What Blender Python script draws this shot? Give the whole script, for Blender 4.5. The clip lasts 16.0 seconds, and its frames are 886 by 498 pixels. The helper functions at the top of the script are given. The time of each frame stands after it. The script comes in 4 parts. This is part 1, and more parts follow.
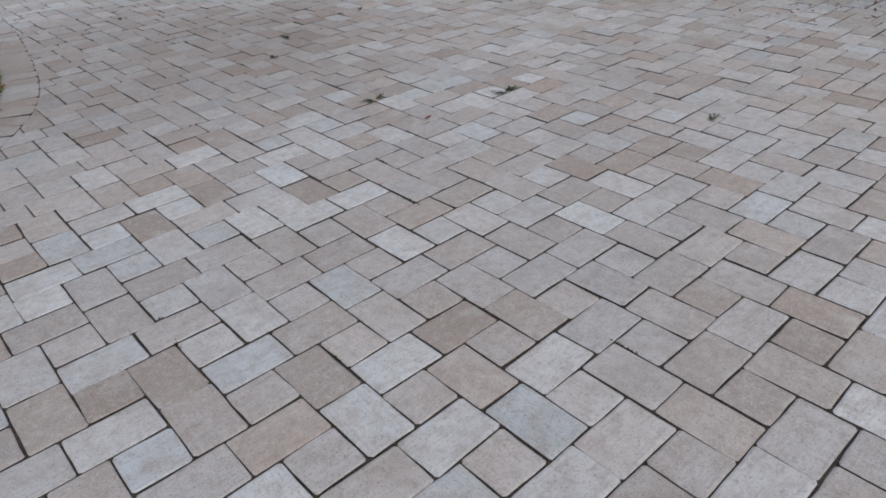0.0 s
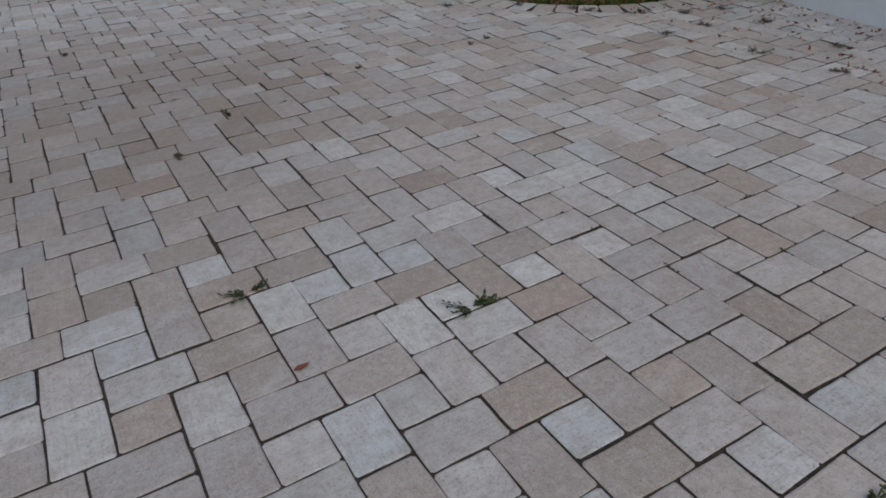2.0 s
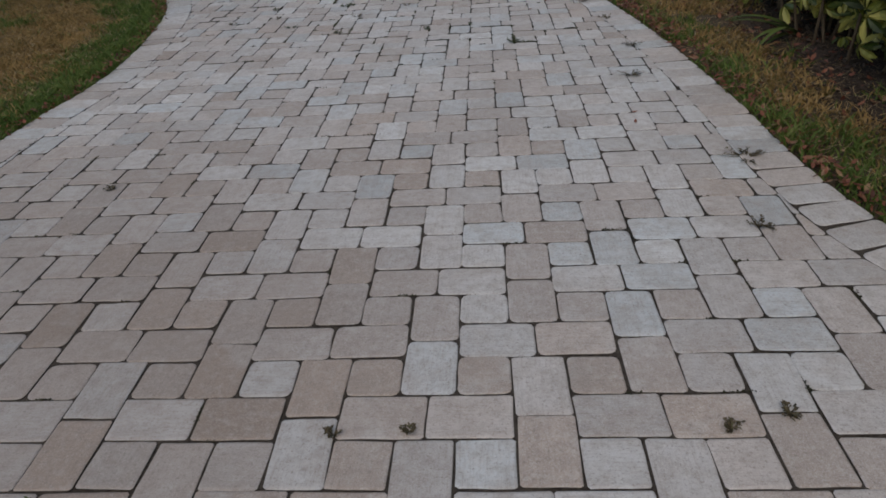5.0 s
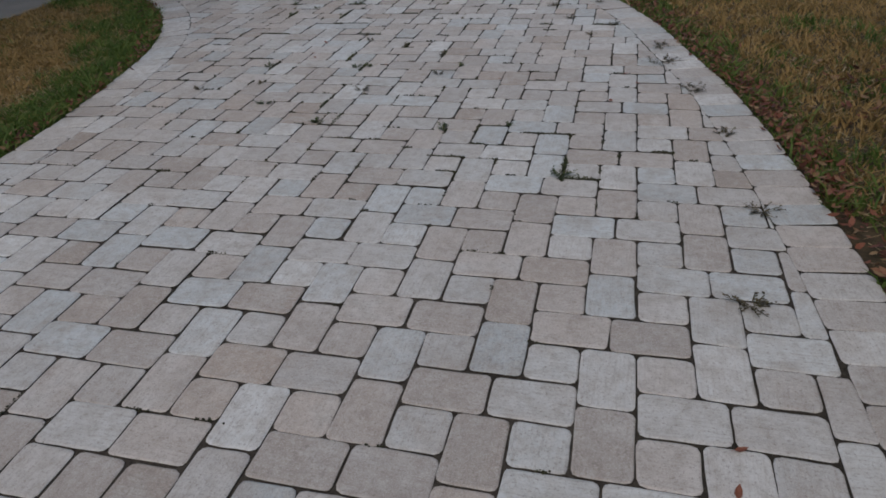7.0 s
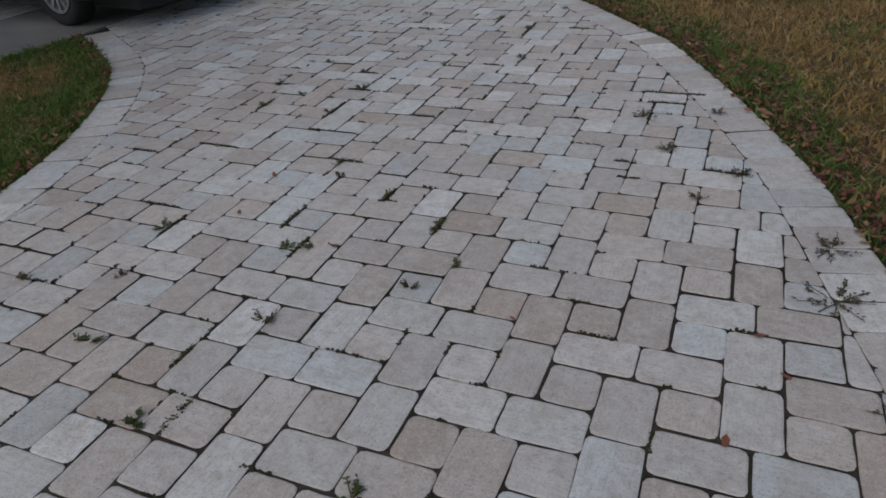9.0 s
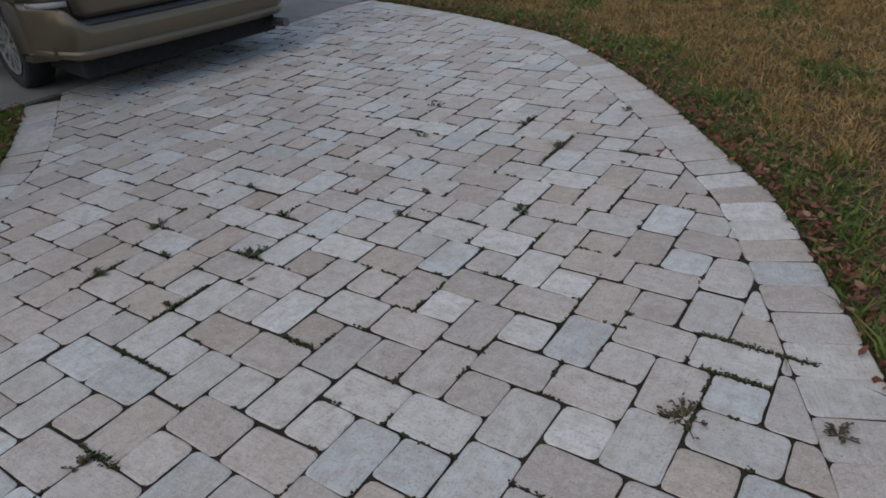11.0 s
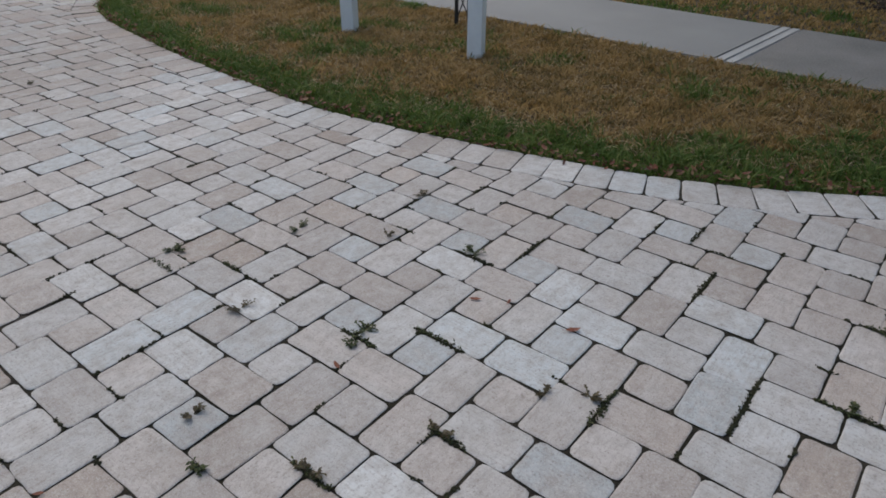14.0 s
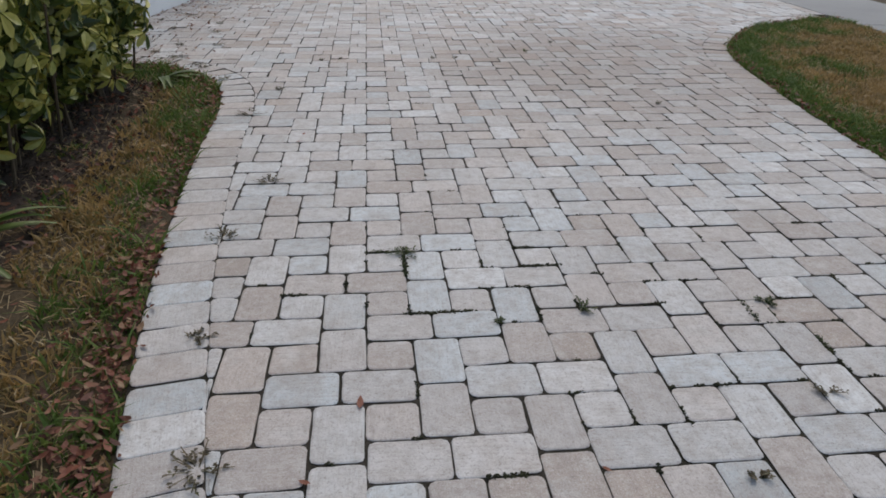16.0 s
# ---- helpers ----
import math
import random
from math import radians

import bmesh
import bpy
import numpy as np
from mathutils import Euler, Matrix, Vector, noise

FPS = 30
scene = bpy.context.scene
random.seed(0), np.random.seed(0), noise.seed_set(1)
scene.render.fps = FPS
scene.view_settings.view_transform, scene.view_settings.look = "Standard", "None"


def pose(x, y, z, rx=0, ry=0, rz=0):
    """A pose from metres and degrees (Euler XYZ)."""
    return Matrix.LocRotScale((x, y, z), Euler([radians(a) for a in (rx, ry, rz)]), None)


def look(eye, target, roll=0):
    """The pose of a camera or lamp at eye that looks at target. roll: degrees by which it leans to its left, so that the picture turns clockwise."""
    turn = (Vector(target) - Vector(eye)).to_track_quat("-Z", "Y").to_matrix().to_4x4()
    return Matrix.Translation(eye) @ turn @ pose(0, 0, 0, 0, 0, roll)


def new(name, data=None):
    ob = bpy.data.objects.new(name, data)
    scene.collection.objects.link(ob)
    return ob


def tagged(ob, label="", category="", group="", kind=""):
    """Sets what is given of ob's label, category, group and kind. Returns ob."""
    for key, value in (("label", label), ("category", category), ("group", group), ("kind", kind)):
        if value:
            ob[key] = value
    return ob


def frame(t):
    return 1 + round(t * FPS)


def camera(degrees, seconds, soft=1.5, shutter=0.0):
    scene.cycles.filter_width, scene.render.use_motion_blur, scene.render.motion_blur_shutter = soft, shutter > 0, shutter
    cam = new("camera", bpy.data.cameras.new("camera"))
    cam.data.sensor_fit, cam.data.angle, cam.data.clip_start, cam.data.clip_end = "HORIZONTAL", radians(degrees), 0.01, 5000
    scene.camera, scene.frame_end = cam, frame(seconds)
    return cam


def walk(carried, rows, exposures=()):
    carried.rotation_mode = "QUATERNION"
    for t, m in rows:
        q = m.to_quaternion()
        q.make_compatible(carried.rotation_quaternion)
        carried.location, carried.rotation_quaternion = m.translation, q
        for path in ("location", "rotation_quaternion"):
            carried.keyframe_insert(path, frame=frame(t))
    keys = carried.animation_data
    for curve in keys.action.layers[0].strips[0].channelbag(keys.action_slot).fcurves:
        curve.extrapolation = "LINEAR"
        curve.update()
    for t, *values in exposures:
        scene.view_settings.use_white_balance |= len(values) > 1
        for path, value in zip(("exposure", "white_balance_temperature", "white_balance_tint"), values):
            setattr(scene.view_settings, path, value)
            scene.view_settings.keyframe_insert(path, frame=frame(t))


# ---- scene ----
# ---- fitted places ----
EXPOSURES = [(0, -0.02, 7130, 9), (0.5, -0.25, 7130, 9), (1.5, -0.43, 7130, 9), (3.3, -0.58, 7150, 9), (5, -0.35, 7300, 9), (9.7, -0.43, 7060, 8), (12.5, 0.0, 7100, 8), (13.5, -0.03, 7130, 8), (16, 0.09, 7180, 8)]
VAN_AT, VAN_TURN = (-4.3, 3.985, -0.03), -9.0
POST1, POST2, SIGN = (-4.22, -1.11), (-4.21, -2.41), (-5.0, -1.83)
TREE = (-8.75, 1.45)
HEDGES = [(2.25, -3.55), (2.22, -2.7), (2.22, -1.85), (2.2, -1.0), (2.15, -0.15)]

# ---- camera and walk ----
cam = camera(66.4, 16.0, soft=1.7)
PATH = [
    (0, (-3.751, -9.288, 1.306), (-2.654, -7.999, 0.240), -3.3),
    (0.5, (-3.272, -9.030, 1.294), (-2.146, -7.773, 0.220), -3.0),
    (1, (-2.820, -8.768, 1.316), (-1.824, -7.413, 0.234), -2.8),
    (1.5, (-2.394, -8.425, 1.310), (-1.427, -7.043, 0.235), -1.7),
    (2, (-1.942, -8.136, 1.302), (-1.115, -6.678, 0.211), -2.5),
    (2.5, (-1.598, -7.810, 1.293), (-0.958, -6.259, 0.205), -4.0),
    (3, (-1.182, -7.432, 1.308), (-0.669, -5.815, 0.250), -4.3),
    (3.5, (-0.859, -7.052, 1.336), (-0.634, -5.365, 0.286), -6.3),
    (3.7, (-0.745, -6.886, 1.294), (-0.596, -5.185, 0.252), -6.7),
    (5.8, (0.084, -4.808, 1.330), (-0.191, -3.156, 0.236), -4.4),
    (6, (0.113, -4.616, 1.321), (-0.202, -2.974, 0.225), -5.2),
    (6.5, (0.182, -4.038, 1.315), (-0.213, -2.398, 0.240), -4.6),
    (7, (0.265, -3.484, 1.326), (-0.189, -1.859, 0.252), -3.8),
    (7.5, (0.225, -2.903, 1.321), (-0.301, -1.307, 0.235), -3.3),
    (8, (0.228, -2.334, 1.335), (-0.353, -0.750, 0.260), -3.7),
    (8.5, (0.181, -1.800, 1.322), (-0.499, -0.264, 0.237), -4.4),
    (9, (0.127, -1.233, 1.354), (-0.583, 0.302, 0.286), -4.5),
    (9.5, (0.100, -0.692, 1.356), (-0.710, 0.812, 0.317), -4.5),
    (10, (0.077, -0.145, 1.324), (-0.833, 1.315, 0.304), -4.0),
    (10.2, (0.066, 0.046, 1.323), (-0.840, 1.505, 0.297), -3.6),
    (12.3, (-0.258, 1.872, 1.294), (-1.656, 2.967, 0.374), -0.6),
    (12.5, (-0.339, 1.968, 1.303), (-1.790, 2.998, 0.391), 2.2),
    (13, (-0.415, 2.037, 1.336), (-2.096, 2.564, 0.388), 0.5),
    (13.2, (-0.384, 2.068, 1.345), (-2.139, 2.151, 0.391), -0.5),
    (13.5, (-0.314, 2.007, 1.347), (-1.991, 1.567, 0.350), 0.5),
    (13.8, (-0.223, 1.903, 1.350), (-1.730, 1.072, 0.331), 0.7),
    (14, (-0.157, 1.839, 1.365), (-1.492, 0.770, 0.329), 0.2),
    (14.5, (-0.028, 1.737, 1.359), (-0.919, 0.273, 0.328), 0.2),
    (15, (0.090, 1.669, 1.354), (-0.366, -0.006, 0.361), -1.6),
    (15.5, (0.151, 1.633, 1.344), (-0.074, -0.096, 0.365), 0.0),
    (16, (0.183, 1.637, 1.357), (-0.008, -0.113, 0.408), 1.1),
]
walk(cam, [(t, look(eye, target, roll)) for t, eye, target, roll in PATH], EXPOSURES)

# ---- daylight: a dull overcast sky ----
world = bpy.data.worlds.new("overcast_sky")
scene.world = world
world.use_nodes = True
wn, wl = world.node_tree.nodes, world.node_tree.links
sky = wn.new("ShaderNodeTexSky")
sky.sky_type, sky.sun_disc = "NISHITA", False
sky.sun_elevation, sky.sun_rotation = radians(58), radians(190)
sky.air_density, sky.dust_density, sky.ozone_density = 1.0, 2.0, 1.0
wn["Background"].inputs["Strength"].default_value = 0.19
wl.new(sky.outputs[0], wn["Background"].inputs["Color"])
sun_data = bpy.data.lights.new("sun", "SUN")
sun_data.energy, sun_data.angle, sun_data.color = 0.6, radians(60), (1.0, 0.96, 0.9)
sun = new("sun", sun_data)
sun.matrix_world = look((math.sin(radians(190)) * 8, math.cos(radians(190)) * 8, 13), (0, 0, 0))


# ---- materials ----
def mat(name, rough=0.8, metal=0.0, spec=0.4):
    m = bpy.data.materials.new(name)
    m.use_nodes = True
    b = m.node_tree.nodes["Principled BSDF"]
    b.inputs["Roughness"].default_value, b.inputs["Metallic"].default_value = rough, metal
    b.inputs["Specular IOR Level"].default_value = spec
    return m, m.node_tree.nodes, m.node_tree.links, b


def coords(n, l, scale=(1, 1, 1), world_space=True):
    """Position in metres: of the place, or of the object."""
    mp = n.new("ShaderNodeMapping")
    mp.inputs["Scale"].default_value = scale
    if world_space:
        l.new(n.new("ShaderNodeNewGeometry").outputs["Position"], mp.inputs[0])
    else:
        l.new(n.new("ShaderNodeTexCoord").outputs["Object"], mp.inputs[0])
    return mp.outputs[0]


def noise_tex(n, l, co, scale, detail=4.0, rough=0.6):
    t = n.new("ShaderNodeTexNoise")
    t.inputs["Scale"].default_value, t.inputs["Detail"].default_value, t.inputs["Roughness"].default_value = scale, detail, rough
    l.new(co, t.inputs["Vector"])
    return t.outputs["Fac"]


def ramp(n, l, fac, stops, interp="LINEAR"):
    r = n.new("ShaderNodeValToRGB")
    r.color_ramp.interpolation = interp
    el = r.color_ramp.elements
    while len(el) < len(stops):
        el.new(0.5)
    for e, (p, c) in zip(el, stops):
        e.position, e.color = p, (*c, 1)
    l.new(fac, r.inputs[0])
    return r.outputs[0]


def mixc(n, l, fac, a, b, mode="MIX"):
    x = n.new("ShaderNodeMix")
    x.data_type, x.blend_type = "RGBA", mode
    for sock, v in ((x.inputs[0], fac), (x.inputs[6], a), (x.inputs[7], b)):
        if isinstance(v, (int, float)):
            sock.default_value = v
        elif isinstance(v, tuple):
            sock.default_value = (*v, 1)
        else:
            l.new(v, sock)
    return x.outputs[2]


def calc(n, l, op, a, b=0.0, c=0.0):
    x = n.new("ShaderNodeMath")
    x.operation = op
    for sock, v in zip(x.inputs, (a, b, c)):
        if isinstance(v, (int, float)):
            sock.default_value = v
        else:
            l.new(v, sock)
    return x.outputs[0]


def bump(n, l, b, height, strength=0.3, dist=0.004):
    x = n.new("ShaderNodeBump")
    x.inputs["Strength"].default_value, x.inputs["Distance"].default_value = strength, dist
    l.new(height, x.inputs["Height"])
    l.new(x.outputs[0], b.inputs["Normal"])


def speckled(name, dark, light, scale=30.0, rough=0.85, relief=0.3, dist=0.004, big=1.5, metal=0.0, spec=0.4):
    """A plain surface with grain and large blotches."""
    m, n, l, b = mat(name, rough, metal, spec)
    co = coords(n, l)
    fine, broad = noise_tex(n, l, co, scale, 5), noise_tex(n, l, co, big, 3)
    both = calc(n, l, "ADD", calc(n, l, "MULTIPLY", fine, 0.55), calc(n, l, "MULTIPLY", broad, 0.45))
    l.new(ramp(n, l, both, [(0.34, dark), (0.66, light)]), b.inputs["Base Color"])
    bump(n, l, b, fine, relief, dist)
    return m


def paver_material():
    """Blended cream, tan, pink and blue-grey concrete: one tone a piece, with clouds, combed streaks, pits, dirt and
    one painted-in dimmer area.
    """
    m, n, l, b = mat("tumbled_concrete_paver", 0.68, 0.0, 0.3)
    co = coords(n, l)
    rnd = calc(n, l, "FRACT", calc(n, l, "ADD", n.new("ShaderNodeObjectInfo").outputs["Random"], n.new("ShaderNodeNewGeometry").outputs["Random Per Island"]))
    patch = noise_tex(n, l, co, 0.55, 2)
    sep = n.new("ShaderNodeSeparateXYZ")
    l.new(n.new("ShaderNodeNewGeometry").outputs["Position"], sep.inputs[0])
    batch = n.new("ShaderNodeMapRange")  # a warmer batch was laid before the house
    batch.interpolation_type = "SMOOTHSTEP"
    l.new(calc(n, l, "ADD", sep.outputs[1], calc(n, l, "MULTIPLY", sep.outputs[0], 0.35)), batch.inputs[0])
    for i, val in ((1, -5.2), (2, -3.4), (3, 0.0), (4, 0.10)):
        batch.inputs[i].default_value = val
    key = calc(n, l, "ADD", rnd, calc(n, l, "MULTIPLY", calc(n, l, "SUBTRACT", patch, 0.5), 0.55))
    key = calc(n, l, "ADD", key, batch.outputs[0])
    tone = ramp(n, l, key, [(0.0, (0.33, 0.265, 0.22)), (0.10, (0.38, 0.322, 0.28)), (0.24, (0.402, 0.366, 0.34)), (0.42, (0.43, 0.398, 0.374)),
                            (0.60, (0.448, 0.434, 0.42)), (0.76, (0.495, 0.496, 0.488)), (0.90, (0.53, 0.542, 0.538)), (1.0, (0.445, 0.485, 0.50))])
    rnd2 = calc(n, l, "FRACT", calc(n, l, "MULTIPLY", rnd, 17.31))
    shade = calc(n, l, "ADD", 0.86, calc(n, l, "MULTIPLY", rnd2, 0.32))
    cl = n.new("ShaderNodeCombineColor")
    for i in range(3):
        l.new(shade, cl.inputs[i])
    tone = mixc(n, l, 1.0, tone, cl.outputs[0], "MULTIPLY")
    # clouds within a piece, shifted from piece to piece
    off = n.new("ShaderNodeVectorMath")
    off.operation = "MULTIPLY_ADD"
    off.inputs[1].default_value = (1, 1, 1)
    shift = n.new("ShaderNodeCombineXYZ")
    l.new(calc(n, l, "MULTIPLY", rnd, 37.0), shift.inputs[2])
    l.new(co, off.inputs[0])
    l.new(shift.outputs[0], off.inputs[2])
    cloud = noise_tex(n, l, off.outputs[0], 7.5, 3, 0.55)
    tone = mixc(n, l, calc(n, l, "MULTIPLY", ramp(n, l, cloud, [(0.5, (0, 0, 0)), (0.72, (1, 1, 1))]), 0.42), tone, (0.345, 0.29, 0.25))
    tone = mixc(n, l, calc(n, l, "MULTIPLY", ramp(n, l, cloud, [(0.28, (1, 1, 1)), (0.46, (0, 0, 0))]), 0.5), tone, (0.53, 0.535, 0.525))
    mottle = noise_tex(n, l, co, 22, 5, 0.65)
    tone = mixc(n, l, calc(n, l, "MULTIPLY", ramp(n, l, mottle, [(0.42, (0, 0, 0)), (0.68, (1, 1, 1))]), 0.5), tone, (0.28, 0.24, 0.21))
    # combed streaks along each piece
    streak = noise_tex(n, l, coords(n, l, (9, 120, 9), False), 1.0, 3, 0.6)
    tone = mixc(n, l, calc(n, l, "MULTIPLY", ramp(n, l, streak, [(0.5, (0, 0, 0)), (0.66, (1, 1, 1))]), 0.32), tone, (0.26, 0.22, 0.19))
    blot = noise_tex(n, l, co, 38, 5, 0.7)
    tone = mixc(n, l, calc(n, l, "MULTIPLY", ramp(n, l, blot, [(0.5, (0, 0, 0)), (0.7, (1, 1, 1))]), 0.35), tone, (0.58, 0.565, 0.54))
    tone = mixc(n, l, calc(n, l, "MULTIPLY", ramp(n, l, blot, [(0.3, (1, 1, 1)), (0.44, (0, 0, 0))]), 0.45), tone, (0.235, 0.2, 0.175))
    grain = noise_tex(n, l, co, 260, 3, 0.7)
    tone = mixc(n, l, calc(n, l, "MULTIPLY", ramp(n, l, grain, [(0.48, (0, 0, 0)), (0.7, (1, 1, 1))]), 0.5), tone, (0.64, 0.62, 0.59))
    pits = noise_tex(n, l, co, 120, 4, 0.75)
    tone = mixc(n, l, calc(n, l, "MULTIPLY", ramp(n, l, pits, [(0.34, (1, 1, 1)), (0.46, (0, 0, 0))]), 0.6), tone, (0.19, 0.165, 0.145))
    stain = noise_tex(n, l, co, 3.2, 4, 0.6)
    tone = mixc(n, l, calc(n, l, "MULTIPLY", ramp(n, l, stain, [(0.52, (0, 0, 0)), (0.78, (1, 1, 1))]), 0.4), tone, (0.25, 0.215, 0.185))
    # painted-in dimming: a brown tint stands in for weaker sky sheen here
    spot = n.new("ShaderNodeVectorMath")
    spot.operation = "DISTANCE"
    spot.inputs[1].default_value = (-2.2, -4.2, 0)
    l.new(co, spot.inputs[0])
    dim_tint = n.new("ShaderNodeMapRange")
    dim_tint.interpolation_type = "SMOOTHSTEP"
    l.new(calc(n, l, "ADD", spot.outputs["Value"], calc(n, l, "MULTIPLY", calc(n, l, "SUBTRACT", stain, 0.5), 1.6)), dim_tint.inputs[0])
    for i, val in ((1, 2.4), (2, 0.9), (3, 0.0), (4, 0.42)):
        dim_tint.inputs[i].default_value = val
    tone = mixc(n, l, dim_tint.outputs[0], tone, (0.2, 0.158, 0.128))
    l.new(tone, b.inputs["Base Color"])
    l.new(calc(n, l, "ADD", 0.52, calc(n, l, "MULTIPLY", mottle, 0.3)), b.inputs["Roughness"])
    bump(n, l, b, calc(n, l, "ADD", calc(n, l, "ADD", calc(n, l, "MULTIPLY", mottle, 0.5), calc(n, l, "MULTIPLY", blot, 0.6)), calc(n, l, "MULTIPLY", streak, 0.35)), 0.75, 0.004)
    return m


def sand_material():
    """Joint sand: grey-brown and dry in places, black with moss in others."""
    m, n, l, b = mat("joint_sand_and_moss", 0.95, 0.0, 0.2)
    co = coords(n, l)
    fine, broad = noise_tex(n, l, co, 70, 4), noise_tex(n, l, co, 1.1, 3)
    sep = n.new("ShaderNodeSeparateXYZ")
    l.new(n.new("ShaderNodeNewGeometry").outputs["Position"], sep.inputs[0])
    mossy = calc(n, l, "MULTIPLY_ADD", sep.outputs[1], 0.075, 0.32)
    key = calc(n, l, "ADD", mossy, calc(n, l, "MULTIPLY", calc(n, l, "SUBTRACT", broad, 0.5), 1.6))
    dry = ramp(n, l, fine, [(0.3, (0.026, 0.022, 0.018)), (0.7, (0.075, 0.064, 0.053))])
    wet = ramp(n, l, fine, [(0.3, (0.012, 0.011, 0.008)), (0.7, (0.035, 0.032, 0.022))])
    l.new(mixc(n, l, ramp(n, l, key, [(0.05, (0, 0, 0)), (0.5, (1, 1, 1))]), dry, wet), b.inputs["Base Color"])
    bump(n, l, b, fine, 0.6, 0.004)
    return m


def let_through(n, l, b, colour, share):
    """Thin leaves pass on some of the light that falls on their far side."""
    t, mx = n.new("ShaderNodeBsdfTranslucent"), n.new("ShaderNodeMixShader")
    mx.inputs[0].default_value = share
    l.new(colour, t.inputs["Color"])
    l.new(b.outputs[0], mx.inputs[1])
    l.new(t.outputs[0], mx.inputs[2])
    l.new(mx.outputs[0], n["Material Output"].inputs["Surface"])


def blade_material(name, stops, scale=2.2):
    m, n, l, b = mat(name, 0.6, 0.0, 0.3)
    co = coords(n, l)
    patch = noise_tex(n, l, co, scale, 3)
    rnd = n.new("ShaderNodeNewGeometry").outputs["Random Per Island"]
    key = calc(n, l, "ADD", calc(n, l, "MULTIPLY", patch, 0.75), calc(n, l, "MULTIPLY", rnd, 0.3))
    tone = ramp(n, l, key, stops)
    l.new(tone, b.inputs["Base Color"])
    let_through(n, l, b, tone, 0.4)
    return m


def leaf_material(name, stops, rough=0.4):
    m, n, l, b = mat(name, rough, 0.0, 0.45)
    rnd = n.new("ShaderNodeNewGeometry").outputs["Random Per Island"]
    spot = noise_tex(n, l, coords(n, l), 45, 2)
    key = calc(n, l, "ADD", calc(n, l, "MULTIPLY", rnd, 0.7), calc(n, l, "MULTIPLY", spot, 0.3))
    tone = ramp(n, l, key, stops)
    l.new(tone, b.inputs["Base Color"])
    let_through(n, l, b, tone, 0.25)
    return m


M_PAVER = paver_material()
M_SAND = sand_material()
M_SOIL = speckled("dark_garden_soil", (0.022, 0.016, 0.012), (0.075, 0.052, 0.038), 40, 0.95, 0.9, 0.02)
M_THATCH = speckled("dry_thatch_soil", (0.03, 0.023, 0.013), (0.105, 0.075, 0.04), 35, 0.95, 0.9, 0.02)
M_CONCRETE = speckled("sidewalk_concrete", (0.2, 0.2, 0.196), (0.29, 0.29, 0.283), 90, 0.8, 0.25, 0.002, 0.8)
M_CONCRETE_PALE = speckled("pale_worn_concrete", (0.34, 0.34, 0.33), (0.46, 0.46, 0.45), 90, 0.8, 0.25, 0.002, 2.0)
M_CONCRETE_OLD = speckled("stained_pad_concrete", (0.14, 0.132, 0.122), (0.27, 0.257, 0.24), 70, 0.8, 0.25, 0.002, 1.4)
M_ROAD = speckled("asphalt", (0.04, 0.04, 0.04), (0.07, 0.07, 0.068), 120, 0.9, 0.6, 0.005)
M_WALL = speckled("white_stucco", (0.68, 0.69, 0.70), (0.78, 0.79, 0.80), 70, 0.85, 0.5, 0.004)
M_GREEN = blade_material("green_grass", [(0.25, (0.055, 0.105, 0.02)), (0.5, (0.10, 0.165, 0.035)), (0.75, (0.18, 0.215, 0.058)), (1.0, (0.28, 0.24, 0.09))], 5.0)
M_DRY = blade_material("dry_grass", [(0.22, (0.09, 0.10, 0.03)), (0.36, (0.19, 0.145, 0.055)), (0.5, (0.34, 0.22, 0.085)), (0.75, (0.50, 0.34, 0.145)), (1.0, (0.58, 0.44, 0.22))], 5.0)
M_STRAW = leaf_material("bleached_straw", [(0.15, (0.17, 0.115, 0.055)), (0.5, (0.34, 0.245, 0.125)), (1.0, (0.52, 0.43, 0.27))], 0.7)
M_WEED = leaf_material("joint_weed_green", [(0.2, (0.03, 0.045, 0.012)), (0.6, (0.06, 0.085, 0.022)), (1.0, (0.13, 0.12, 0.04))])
M_DRYWEED = leaf_material("withered_weed", [(0.2, (0.05, 0.04, 0.02)), (0.6, (0.11, 0.08, 0.04)), (1.0, (0.09, 0.10, 0.04))])
M_MOSS = speckled("joint_moss", (0.016, 0.018, 0.008), (0.05, 0.05, 0.022), 120, 0.95, 0.9, 0.01, 9)
M_LITTER = leaf_material("fallen_leaf", [(0.12, (0.06, 0.022, 0.015)), (0.35, (0.15, 0.05, 0.03)), (0.6, (0.24, 0.085, 0.05)), (0.78, (0.25, 0.15, 0.08)), (1.0, (0.42, 0.3, 0.18))], 0.6)
M_HEDGE = leaf_material("variegated_leaf", [(0.15, (0.028, 0.052, 0.01)), (0.32, (0.07, 0.10, 0.02)), (0.46, (0.2, 0.22, 0.045)), (0.72, (0.50, 0.46, 0.13))], 0.35)
M_TWIG = speckled("brown_twig", (0.05, 0.035, 0.022), (0.13, 0.095, 0.06), 60, 0.9)
M_BLADE = leaf_material("striped_strap_leaf", [(0.2, (0.05, 0.09, 0.02)), (0.6, (0.11, 0.16, 0.04)), (1.0, (0.3, 0.32, 0.1))], 0.4)
M_BARK = speckled("dark_bark", (0.018, 0.014, 0.012), (0.07, 0.055, 0.045), 18, 0.95, 1.0, 0.03, 4)
M_PAINT_W = speckled("white_vinyl", (0.66, 0.69, 0.71), (0.76, 0.79, 0.80), 14, 0.5, 0.05, 0.001)
M_BLACK = speckled("black_powder_coat", (0.008, 0.008, 0.009), (0.02, 0.02, 0.021), 60, 0.55, 0.1, 0.001)
M_CAR = speckled("champagne_metallic_paint", (0.15, 0.124, 0.09), (0.175, 0.146, 0.108), 400, 0.28, 0.0, 0.001, 1.0, 0.55)
